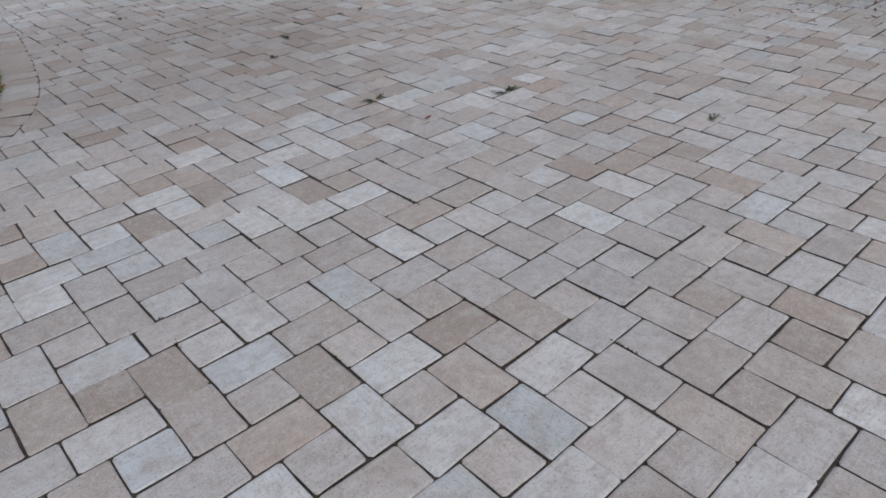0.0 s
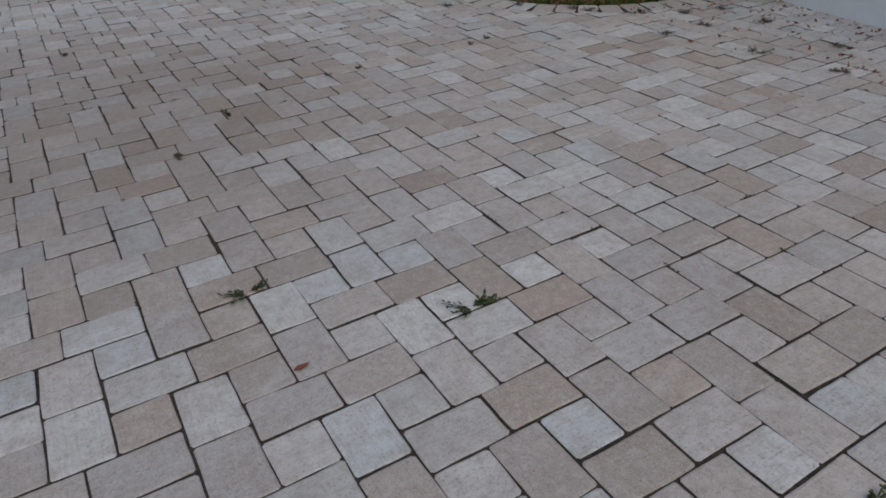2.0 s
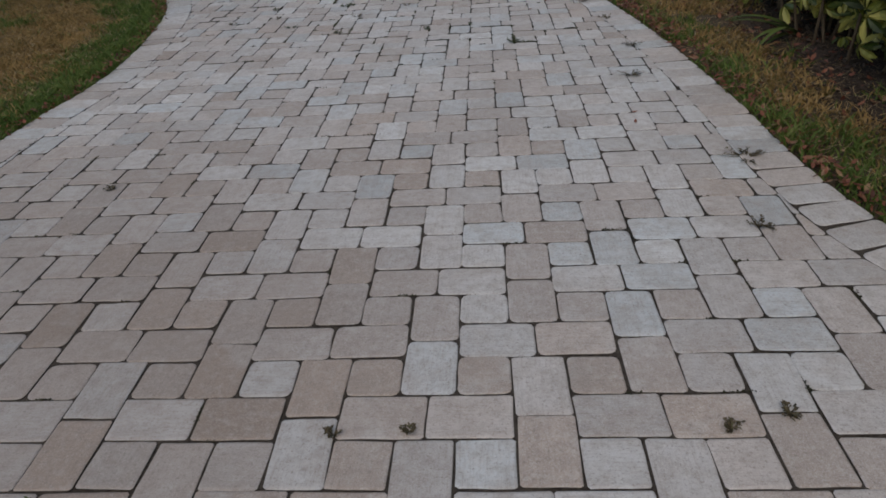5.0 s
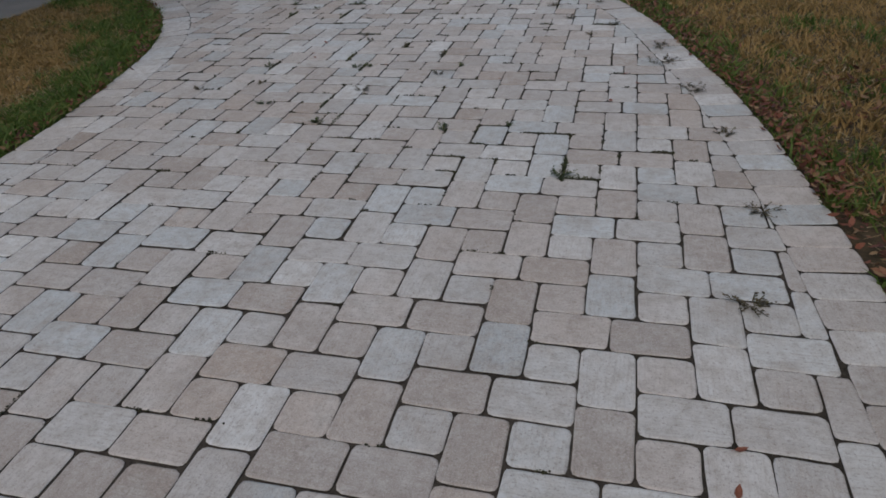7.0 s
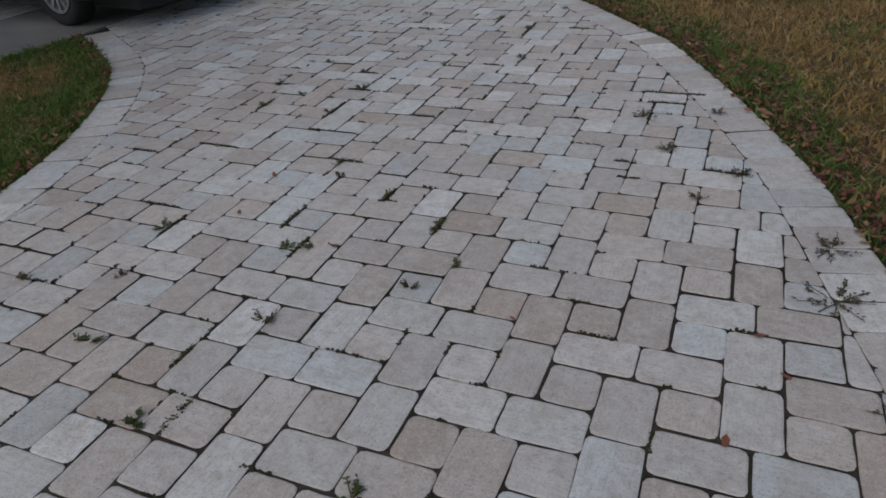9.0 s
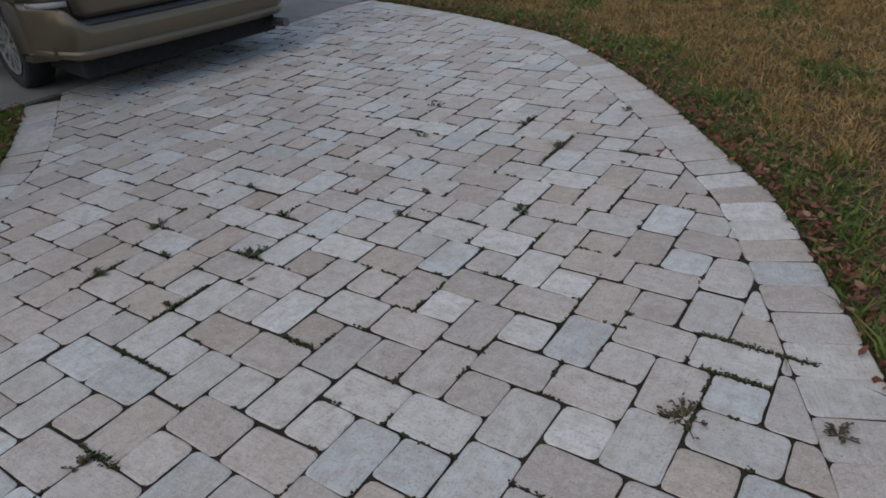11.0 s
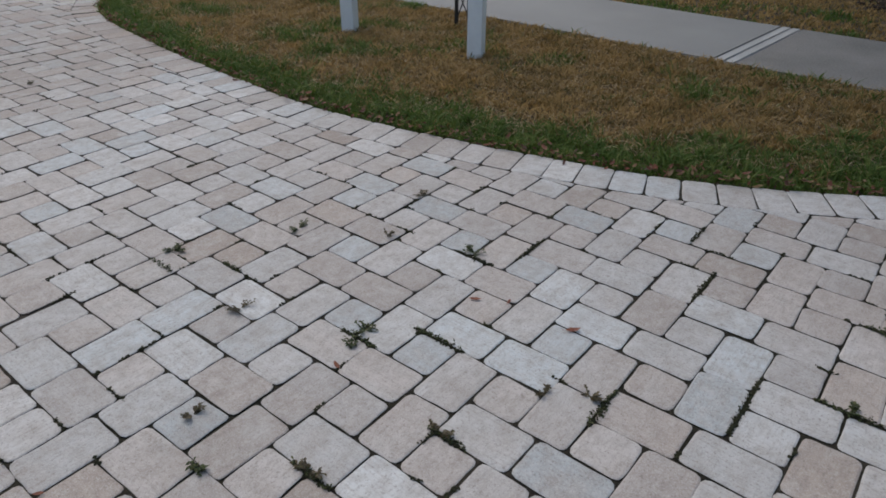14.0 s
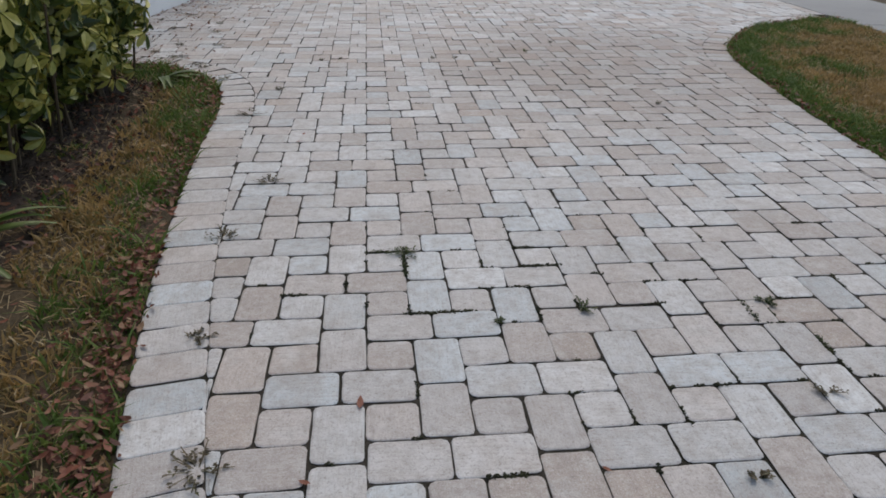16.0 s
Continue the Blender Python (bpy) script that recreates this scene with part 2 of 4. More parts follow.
M_RUBBER = speckled("tyre_rubber", (0.012, 0.012, 0.012), (0.03, 0.03, 0.03), 60, 0.85)
M_RIM = speckled("silver_alloy", (0.42, 0.42, 0.43), (0.55, 0.55, 0.56), 50, 0.35, 0.05, 0.001, 2, 0.8)
M_TRIM = speckled("dark_step_plastic", (0.03, 0.035, 0.045), (0.06, 0.068, 0.08), 90, 0.5)
M_UNDER = speckled("sooty_underbody", (0.008, 0.008, 0.008), (0.02, 0.02, 0.02), 30, 0.9)
M_STEEL = speckled("sooty_exhaust_steel", (0.10, 0.10, 0.10), (0.2, 0.2, 0.2), 50, 0.45, 0.1, 0.001, 3, 0.9)
M_CHROME = speckled("chrome", (0.6, 0.6, 0.6), (0.7, 0.7, 0.7), 50, 0.15, 0.0, 0.001, 3, 1.0)
M_LENS, _n, _l, _b = mat("clear_lamp_lens", 0.12, 0.0, 0.6)
_b.inputs["Base Color"].default_value = (0.3, 0.3, 0.3, 1)
M_RED, _n, _l, _b = mat("red_lamp_lens", 0.12, 0.0, 0.6)
_b.inputs["Base Color"].default_value = (0.25, 0.01, 0.012, 1)
M_GLASS, _n, _l, _b = mat("tinted_glass", 0.05, 0.0, 0.6)
_b.inputs["Base Color"].default_value = (0.012, 0.014, 0.015, 1)


# ---- building helpers ----
def put(ob, mesh_mat, parent=None):
    ob.data.materials.append(mesh_mat)
    if parent is not None:
        ob.parent = parent
    return ob


def part(name, bm, material, parent=None, label="", smooth=False):
    """A bmesh as one mesh object, under a thing or a part."""
    me = bpy.data.meshes.new(name)
    bm.to_mesh(me)
    bm.free()
    if smooth:
        me.shade_smooth()
    ob = put(new(name, me), material, parent)
    return tagged(ob, label) if label else ob


def raw(name, verts, faces, material, parent=None, smooth=False):
    me = bpy.data.meshes.new(name)
    me.from_pydata(verts, [], faces)
    me.update()
    if smooth:
        me.shade_smooth()
    return put(new(name, me), material, parent)


def empty(name, m=None):
    ob = new(name)
    ob.empty_display_size = 0.1
    if m is not None:
        ob.matrix_world = m
    return ob


def box(bm, x0, x1, y0, y1, z0, z1, bev=0.0):
    r = bmesh.ops.create_cube(bm, size=1, matrix=Matrix.LocRotScale(((x0 + x1) / 2, (y0 + y1) / 2, (z0 + z1) / 2), None, (x1 - x0, y1 - y0, z1 - z0)))
    if bev:
        edges = list({e for v in r["verts"] for e in v.link_edges})
        bmesh.ops.bevel(bm, geom=edges, offset=bev, segments=2, affect="EDGES", profile=0.6)
    return bm


def tube(bm, a, b, r0, r1, seg=10, caps=True):
    a, b = Vector(a), Vector(b)
    q = (b - a).to_track_quat("Z", "Y").to_matrix().to_4x4()
    bmesh.ops.create_cone(bm, cap_ends=caps, segments=seg, radius1=r0, radius2=r1, depth=(b - a).length, matrix=Matrix.Translation((a + b) / 2) @ q)
    return bm


def smooth_line(pts, step=0.06):
    """A rounded line through the points, in even steps."""
    p = [np.array(v, float) for v in pts]
    p = [2 * p[0] - p[1]] + p + [2 * p[-1] - p[-2]]
    out = []
    for i in range(1, len(p) - 2):
        for s in np.linspace(0, 1, 24, endpoint=False):
            a, b, c, d = p[i - 1 : i + 3]
            out.append(0.5 * (2 * b + (c - a) * s + (2 * a - 5 * b + 4 * c - d) * s**2 + (3 * b - a - 3 * c + d) * s**3))
    out = np.array(out + [p[-2]])
    run = np.r_[0, np.cumsum(np.linalg.norm(np.diff(out, axis=0), axis=1))]
    at = np.arange(0, run[-1], step)
    return np.stack([np.interp(at, run, out[:, k]) for k in (0, 1)], 1)


def offset_from(line, pts):
    """Signed distance of points from a line (to its left is above 0), with the nearest point and the normal there."""
    pts = np.atleast_2d(pts)
    d = ((pts[:, None] - line[None]) ** 2).sum(-1)
    k = d.argmin(1)
    k0, k1 = np.maximum(k - 1, 0), np.minimum(k + 1, len(line) - 1)
    tan = line[k1] - line[k0]
    tan /= np.linalg.norm(tan, axis=1)[:, None]
    nor = np.stack([-tan[:, 1], tan[:, 0]], 1)
    return ((pts - line[k]) * nor).sum(1), line[k], nor


def inside(poly, pts):
    pts = np.atleast_2d(pts)
    hit = np.zeros(len(pts), bool)
    for a, b in zip(poly, np.roll(poly, -1, axis=0)):
        cross = (a[1] > pts[:, 1]) != (b[1] > pts[:, 1])
        with np.errstate(divide="ignore", invalid="ignore"):
            hit ^= cross & (pts[:, 0] < (b[0] - a[0]) * (pts[:, 1] - a[1]) / (b[1] - a[1] + 1e-12) + a[0])
    return hit


# ---- plan, in metres ----
U = 0.155  # side of a square paver with its joint
# edge of the drive towards house and side lawn, from the house wall to the sidewalk (drive on its left)
EAST = smooth_line([(3.10, -4.25), (2.46, -4.35), (1.93, -4.23), (1.53, -3.90), (1.32, -3.50), (1.22, -2.95), (1.19, -2.25), (1.13, -1.40), (1.04, -0.60), (0.97, -0.15), (0.87, 0.38), (0.70, 1.03), (0.52, 1.68), (0.23, 2.44), (-0.23, 3.45), (-0.60, 3.98), (-1.24, 4.79), (-2.14, 5.66), (-3.10, 6.13), (-4.00, 6.45), (-4.95, 6.72)])
# edge of the street-side lawn, from the sidewalk at its north end to the sidewalk at its south end (drive on its right)
ISLE = smooth_line([(-5.48, -6.45), (-5.14, -6.43), (-4.15, -5.92), (-3.42, -5.05), (-3.10, -4.30), (-2.86, -2.90), (-2.76, -1.90), (-2.71, -1.30), (-2.77, -0.60), (-2.92, 0.20), (-3.10, 0.85), (-3.40, 1.48), (-3.75, 1.98), (-4.20, 2.42), (-5.08, 3.00)])


def walk_near(y):
    """x of the sidewalk's edge towards the house."""
    return -5.240 + 0.037 * y


def walk_far(y):
    return walk_near(y) - 1.40


WALL_A, WALL_B = np.array([3.1, -3.6]), np.array([2.5, -7.4])
NORTH = -14.0


# ---- ground ----
def sheet(name, poly, z, material, label, category, cell=None):
    bm = bmesh.new()
    bm.faces.new([bm.verts.new((x, y, z)) for x, y in poly])
    bmesh.ops.triangulate(bm, faces=bm.faces[:])
    ob = part(name, bm, material)
    return tagged(ob, label, category, kind="structure")


ground = sheet("ground", [(-400, -400), (400, -400), (400, 400), (-400, 400)], -0.14, M_THATCH, "brown dry earth reaching to the horizon", "ground")
bed = sheet("paver_bed", [(WALL_B[0] + 0.2, NORTH), (3.4, -4.0)] + [tuple(p) for p in EAST[::3]] + [(walk_near(6.75), 6.75)] + [tuple(p) for p in ISLE[::-3]] + [(walk_near(NORTH), NORTH)], -0.0062, M_SAND,
            "dark mossy sand bed under the pavers", "sand bed")
road = sheet("road", [(-400, -400), (-13.0, -400), (-11.0, 400), (-400, 400)], -0.13, M_ROAD, "dark grey asphalt street beyond the parkway", "street")
apron_bed = sheet("apron_sand_bed", [(walk_far(3.3), 3.3), (walk_far(7) + 0.02, 7.33), (-11.0, 9.1), (-11.3, 2.6), (-10.4, 3.10), (-9.45, 3.31), (-8.36, 3.42), (-7.49, 3.42), (-6.95, 3.37)], -0.0062, M_SAND, "dark sand bed under the apron pavers", "sand bed")


# ---- sidewalk ----
sidewalk = tagged(empty("sidewalk"), "grey broom-finished concrete sidewalk in slabs", "sidewalk", kind="structure")
CUTS = [-40.0, -14.0, -9.0, -6.0, -4.2, 0.28, 0.36, 0.44, 6.5, 8.3, 9.9, 11.5, 13.2, 40.0]


def slab(y0, y1, material, name="concrete_slab", g=0.006):
    bm = bmesh.new()
    lo = [bm.verts.new((x, y, -0.1)) for x, y in ((walk_far(y0 + 0.1), y0 + 0.1 + g), (walk_near(y0), y0 + g), (walk_near(y1), y1 - g), (walk_far(y1 + 0.1), y1 + 0.1 - g))]
    r = bmesh.ops.extrude_face_region(bm, geom=[bm.faces.new(lo)])
    for v in r["geom"]:
        if isinstance(v, bmesh.types.BMVert):
            v.co.z = 0.0
    bmesh.ops.recalc_face_normals(bm, faces=bm.faces[:])
    bmesh.ops.bevel(bm, geom=[e for e in bm.edges if all(v.co.z > -0.01 for v in e.verts)], offset=0.008, segments=2, affect="EDGES")
    return part(name, bm, material, sidewalk)


for a, b in zip(CUTS, CUTS[1:]):
    if b - a < 0.1:  # pale worn edges beside one joint
        slab(a, b, M_CONCRETE_PALE, g=0.003)
    else:
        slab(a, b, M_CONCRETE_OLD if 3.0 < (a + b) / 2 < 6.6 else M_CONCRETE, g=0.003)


# ---- pavers: squares and one-and-a-half rectangles in a regular weave ----
WEAVE_LABEL = "tumbled cream and tan concrete pavers laid in a basket weave"
driveway_north = tagged(empty("driveway_north"), WEAVE_LABEL + " before the house wall", "driveway", kind="structure")
driveway = tagged(empty("driveway_middle"), WEAVE_LABEL + " between hedge and lawn", "driveway", kind="structure")
driveway_south = tagged(empty("driveway_south"), WEAVE_LABEL + " beside the side lawn", "driveway", kind="structure")
driveway_mouth = tagged(empty("driveway_mouth"), WEAVE_LABEL + " meeting the sidewalk", "driveway", kind="structure")
driveway_forecourt = tagged(empty("driveway_forecourt"), WEAVE_LABEL + " in the open forecourt", "driveway", kind="structure")
apron = tagged(empty("driveway_apron"), "paver apron between the sidewalk and the street", "driveway", kind="structure")
rng = np.random.default_rng(7)


def inset(poly, d):
    """A convex polygon drawn in by d on all sides."""
    p = np.array(poly)
    n = len(p)
    e = np.roll(p, -1, axis=0) - p
    e /= np.linalg.norm(e, axis=1)[:, None] + 1e-9
    nor = np.stack([-e[:, 1], e[:, 0]], 1)
    out = []
    for i in range(n):
        a, b = nor[i - 1], nor[i]
        s = 1 + a @ b
        out.append(p[i] + d * (a + b) / max(s, 0.35))
    return np.array(out)


def rounded(poly, r):
    """Corners cut back by r and bowed, two points each."""
    p = np.array(poly)
    out = []
    for i in range(len(p)):
        a, b, c = p[i - 1], p[i], p[(i + 1) % len(p)]
        ra = min(r, 0.3 * np.linalg.norm(a - b))
        rc = min(r, 0.3 * np.linalg.norm(c - b))
        pa, pc = b + (a - b) / np.linalg.norm(a - b) * ra, b + (c - b) / np.linalg.norm(c - b) * rc
        out += [pa, (pa + pc) / 2 * 0.58 + b * 0.42, pc] if r > 0.008 else [pa, pc]
    return np.array(out)


def paver_shape(poly, jit=0.0, worn=0.0055, corner=0.016, gap=0.0026):
    """Points and faces of one paver with worn, slightly wavy rims; its top is at 0."""
    p = inset(poly, gap)
    if jit:
        p = p + rng.normal(0, jit, p.shape)
    r = rounded(p, corner * rng.uniform(0.7, 1.25))
    per = len(r) // len(p)
    o = []
    for k in range(len(r)):
        o.append(r[k] + rng.normal(0, 0.0006, 2))
        if k % per == per - 1:
            q = r[(k + 1) % len(r)]
            o += [r[k] * (1 - w) + q * w + rng.normal(0, 0.0009, 2) for w in (0.33, 0.67)]
    o = np.array(o)
    i1, i2 = inset(o, worn * 0.35), inset(o, worn * rng.uniform(0.9, 1.5))
    n = len(o)
    v = [(x, y, -0.045) for x, y in o] + [(x, y, -0.0032) for x, y in o] + [(x, y, -0.0014) for x, y in i1] + [(x, y, 0.0) for x, y in i2]
    f = [tuple(range(3 * n, 4 * n))]
    for k in range(3):
        f += [(k * n + i, k * n + (i + 1) % n, (k + 1) * n + (i + 1) % n, (k + 1) * n + i) for i in range(n)]
    return v, f


def paver_mesh(name, poly, jit=0.0017, corner=0.019):
    v, f = paver_shape(poly, jit, corner=corner)
    me = bpy.data.meshes.new(name)
    me.from_pydata(v, [], f)
    me.materials.append(M_PAVER)
    me.materials.append(M_SAND)
    caked(me, [len(f)])
    return me


def caked(me, counts):
    """The lower sides of each paver carry joint sand: of its faces the first is the top, then come three rings."""
    k = 0
    for c in counts:
        for i in range(k + 1, k + 1 + (c - 1) // 3):
            me.polygons[i].material_index = 1
        k += c


def rect(w, h):
    return [(-w / 2, -h / 2), (w / 2, -h / 2), (w / 2, h / 2), (-w / 2, h / 2)]


LONG = [paver_mesh("rectangular_paver", rect(1.5 * U, U)) for _ in range(12)]
SQUARE = [paver_mesh("square_paver", rect(U, U)) for _ in range(12)]
LONG_CRISP = [paver_mesh("rectangular_paver", rect(1.5 * U, U), 0.0013, 0.007) for _ in range(12)]
SQUARE_CRISP = [paver_mesh("square_paver", rect(U, U), 0.0013, 0.007) for _ in range(12)]
SOLDIER = [paver_mesh("border_paver", rect(1.0 * U, 1.5 * U)) for _ in range(4)]


def clip(poly, point, normal):
    """The part of a convex polygon on the side to which normal points."""
    out = []
    for a, b in zip(poly, poly[1:] + poly[:1]):
        da, db = (np.array(a) - point) @ normal, (np.array(b) - point) @ normal
        if da >= 0:
            out.append(a)
        if da * db < 0:
            s = da / (da - db)
            out.append((a[0] + s * (b[0] - a[0]), a[1] + s * (b[1] - a[1])))
    return out


def area(poly):
    p = np.array(poly)
    return abs(np.sum(p[:, 0] * np.roll(p[:, 1], -1) - p[:, 1] * np.roll(p[:, 0], -1))) / 2


def weave(x0, x1, y0, y1):
    """All pavers of the weave whose centres lie in the range: centre, long way (0 along x, 1 along y, 2 square)."""
    out = []
    for i in range(math.floor(x0 / U / 2) - 1, math.ceil(x1 / U / 2) + 2):
        for j in range(math.floor(y0 / U / 2) - 1, math.ceil(y1 / U / 2) + 2):
            x, y = 2 * i * U, 2 * j * U
            if (i + j) % 2 == 0:
                out += [(x, y - 0.75 * U, 1), (x, y + 0.75 * U, 1)]
            else:
                out += [(x - 0.75 * U, y, 0), (x + 0.75 * U, y, 0)]
            out.append((x + U, y + U, 2))
    return [t for t in out if x0 < t[0] < x1 and y0 < t[1] < y1]


BAND = 1.5 * U - 0.004


def outline(t):
    w, h = ((1.5 * U, U), (U, 1.5 * U), (U, U))[t[2]]
    return [(t[0] + a, t[1] + b) for a, b in rect(w, h)]


whole, cut = [], []
for t in weave(-6.0, 3.4, NORTH, 7.0):
    poly = outline(t)
    pts = np.array(poly)
    de, pe, ne = offset_from(EAST, pts)
    di, pi, ni = offset_from(ISLE, pts)
    di = -di
    dw = pts[:, 0] - np.array([walk_near(y) for y in pts[:, 1]])
    wall_t = WALL_B - WALL_A
    dwall = ((pts - WALL_A) @ np.array([wall_t[1], -wall_t[0]])) / np.linalg.norm(wall_t)
    if min(de.min() - BAND, di.min() - BAND, dw.min(), dwall.min()) > 0:
        whole.append(t)
    elif de.max() > BAND and di.max() > BAND and dw.max() > 0 and dwall.max() > 0:
        mid = pts.mean(0)
        _, qe, me_ = offset_from(EAST, mid)
        _, qi, mi_ = offset_from(ISLE, mid)
        poly = clip(poly, qe[0] + me_[0] * BAND, me_[0])
        if len(poly) > 2:
            poly = clip(poly, qi[0] - mi_[0] * BAND, -mi_[0])
        if len(poly) > 2:
            poly = clip(poly, np.array([walk_near(mid[1]) + 0.004, mid[1]]), np.array([1.0, -0.037]))
        if len(poly) > 2:
            poly = clip(poly, WALL_A, np.array([wall_t[1], -wall_t[0]]) / np.linalg.norm(wall_t))
        if len(poly) > 2 and area(poly) > 0.0014:
            cut.append(poly)


def settle():
    """How a paver has sunk and tipped."""
    return rng.normal(0, 0.0012), rng.normal(0, 0.35), rng.normal(0, 0.35), rng.normal(0, 0.5)


def lay(meshes, name, x, y, turn, parent):
    z, a, b, c = settle()
    ob = new(name, meshes[rng.integers(len(meshes))])
    ob.parent = parent
    ob.matrix_local = pose(x + rng.normal(0, 0.0012), y + rng.normal(0, 0.0012), z, a, b, turn + c + 180 * rng.integers(2))


def joined(name, shapes, parent, label):
    """Pavers farther off, joined into one."""
    vs, fs, k, counts = [], [], 0, []
    for poly in shapes:
        c = np.mean(poly, 0)
        v, f = paver_shape(np.array(poly) - c, 0.0014, corner=0.007 if c[1] < -4.2 else 0.019)
        z, a, b, t = settle()
        m = pose(c[0], c[1], z, a, b, t * 0.6)
        vs += [tuple(m @ Vector(p)) for p in v]
        fs += [tuple(i + k for i in face) for face in f]
        k += len(v)
        counts.append(len(f))
    ob = raw(name, vs, fs, M_PAVER, parent)
    ob.data.materials.append(M_SAND)
    caked(ob.data, counts)
    return tagged(ob, label, kind="stuff")


# in each stretch the pavers beside the middle of the drive are laid one by one, the rest joined
def stretch_of(y):
    return driveway_forecourt if y < -6.2 else driveway_north if y < -4.1 else driveway if y < 0.0 else driveway_south if y < 2.6 else driveway_mouth


near_long, near_square = [], []
for thing, x0, x1, y0, y1 in ((driveway_forecourt, -3.7, 0.0, -9.0, -6.2), (driveway_north, -3.2, 2.2, -6.2, -4.1), (driveway, -2.5, 1.4, -4.1, 0.0), (driveway_south, -3.4, 1.4, 0.0, 2.6), (driveway_mouth, -4.4, 1.0, 2.6, 6.6)):
    mine = [t for t in whole if stretch_of(t[1]) is thing]
    inner = [t for t in mine if x0 < t[0] < x1 and y0 < t[1] < y1]
    longs = [t for t in inner if t[2] < 2][:300]
    squares = [t for t in inner if t[2] == 2][:300]
    near_long += longs
    near_square += squares
    close = set(longs) | set(squares)
    joined("distant_pavers", [outline(t) for t in mine if t not in close], thing, "cream and tan pavers of the same weave")
joined("cut_pavers", cut, driveway, "pavers cut to meet the border")


def border(line, side):
    """A course of pavers laid crosswise along an edge."""
    run = np.r_[0, np.cumsum(np.linalg.norm(np.diff(line, axis=0), axis=1))]
    spots = []
    for s in np.arange(U / 2, run[-1], U * 0.985):
        p = np.array([np.interp(s, run, line[:, i]) for i in (0, 1)])
        q = np.array([np.interp(s + 0.05, run, line[:, i]) - np.interp(s - 0.05, run, line[:, i]) for i in (0, 1)])
        q /= np.linalg.norm(q) + 1e-9
        nor = np.array([-q[1], q[0]]) * side
        c = p + nor * 0.75 * U
        if c[0] > walk_near(c[1]) + 0.12:
            spots.append((c, math.degrees(math.atan2(q[1], q[0]))))
    return spots


edge_spots = border(EAST, 1) + border(ISLE, -1)


PARK_L = np.array([(walk_far(y), y) for y in np.linspace(3.24, -12, 20)] + [(-11.4, -12), (-11.3, 2.6), (-10.4, 3.10), (-9.45, 3.31), (-8.36, 3.42), (-7.49, 3.42), (-6.95, 3.37)])
# apron past the sidewalk
apron_shapes = []
for t in weave(-11.0, -6.2, 2.8, 9.4):
    poly = outline(t)
    poly = [tuple(p) for p in poly]
    for spot, way in (((walk_far(t[1]) - 0.006, t[1]), (-1.0, 0.037)), ((-6.68, 3.0), (0.0, 1.0)), ((-6.62, 7.32), (-0.40, -1.0))):
        if len(poly) > 2:
            poly = clip(poly, np.array(spot), np.array(way))
    if len(poly) > 2 and area(poly) > 0.002 and not inside(PARK_L, np.mean(poly, 0)[None])[0]:
        apron_shapes.append(poly)
joined("distant_pavers", apron_shapes, apron, "cream and tan pavers of the same weave")


# ---- house wall ----
def house_wall():
    d = (WALL_B - WALL_A) / np.linalg.norm(WALL_B - WALL_A)
    n = np.array([-d[1], d[0]])  # to the house side
    a, b = WALL_A - d * 5.2, WALL_B + d * 7.0
    bm = bmesh.new()
    lo = [bm.verts.new((*p, -0.1)) for p in (a, b, b + n * 0.25, a + n * 0.25)]
    r = bmesh.ops.extrude_face_region(bm, geom=[bm.faces.new(lo)])
    for v in r["geom"]:
        if isinstance(v, bmesh.types.BMVert):
            v.co.z = 2.9
    bmesh.ops.recalc_face_normals(bm, faces=bm.faces[:])
    bmesh.ops.bevel(bm, geom=[e for e in bm.edges if abs(e.verts[0].co.z - e.verts[1].co.z) > 1], offset=0.012, segments=2, affect="EDGES")
    tagged(part("wall_house", bm, M_WALL), "white painted stucco house wall beside the drive", "wall", kind="structure")


house_wall()


# ---- lawns ----
def lawn_sheet(name, poly, label, z=-0.02):
    """A lawn's soil, gently uneven."""
    ob = sheet(name, poly, z, M_THATCH, label, "lawn")
    return ob


ISLE_POLY = np.array([tuple(p) for p in ISLE] + [(walk_near(y) + 0.0, y) for y in np.linspace(ISLE[-1][1], ISLE[0][1], 30)])
SIDE_POLY = np.array([tuple(p) for p in EAST] + [(walk_near(6.75), 6.75), (walk_near(18), 18), (9, 18), (9, -3.2), (3.16, -3.2), (3.16, -4.2)])
PARK_R = np.array([(walk_far(y), y) for y in np.linspace(7.34, 16.0, 8)] + [(-11.0, 16.0), (-11.0, 9.1)])
lawn_sheet("lawn_street_side", ISLE_POLY, "patchy green and straw lawn between drive and sidewalk")
lawn_sheet("lawn_side", SIDE_POLY, "patchy dry lawn and planting bed beside the drive")
lawn_sheet("lawn_parkway", PARK_L, "patchy parkway lawn between sidewalk and street")
lawn_sheet("lawn_parkway_south", PARK_R, "green parkway lawn beyond the apron")


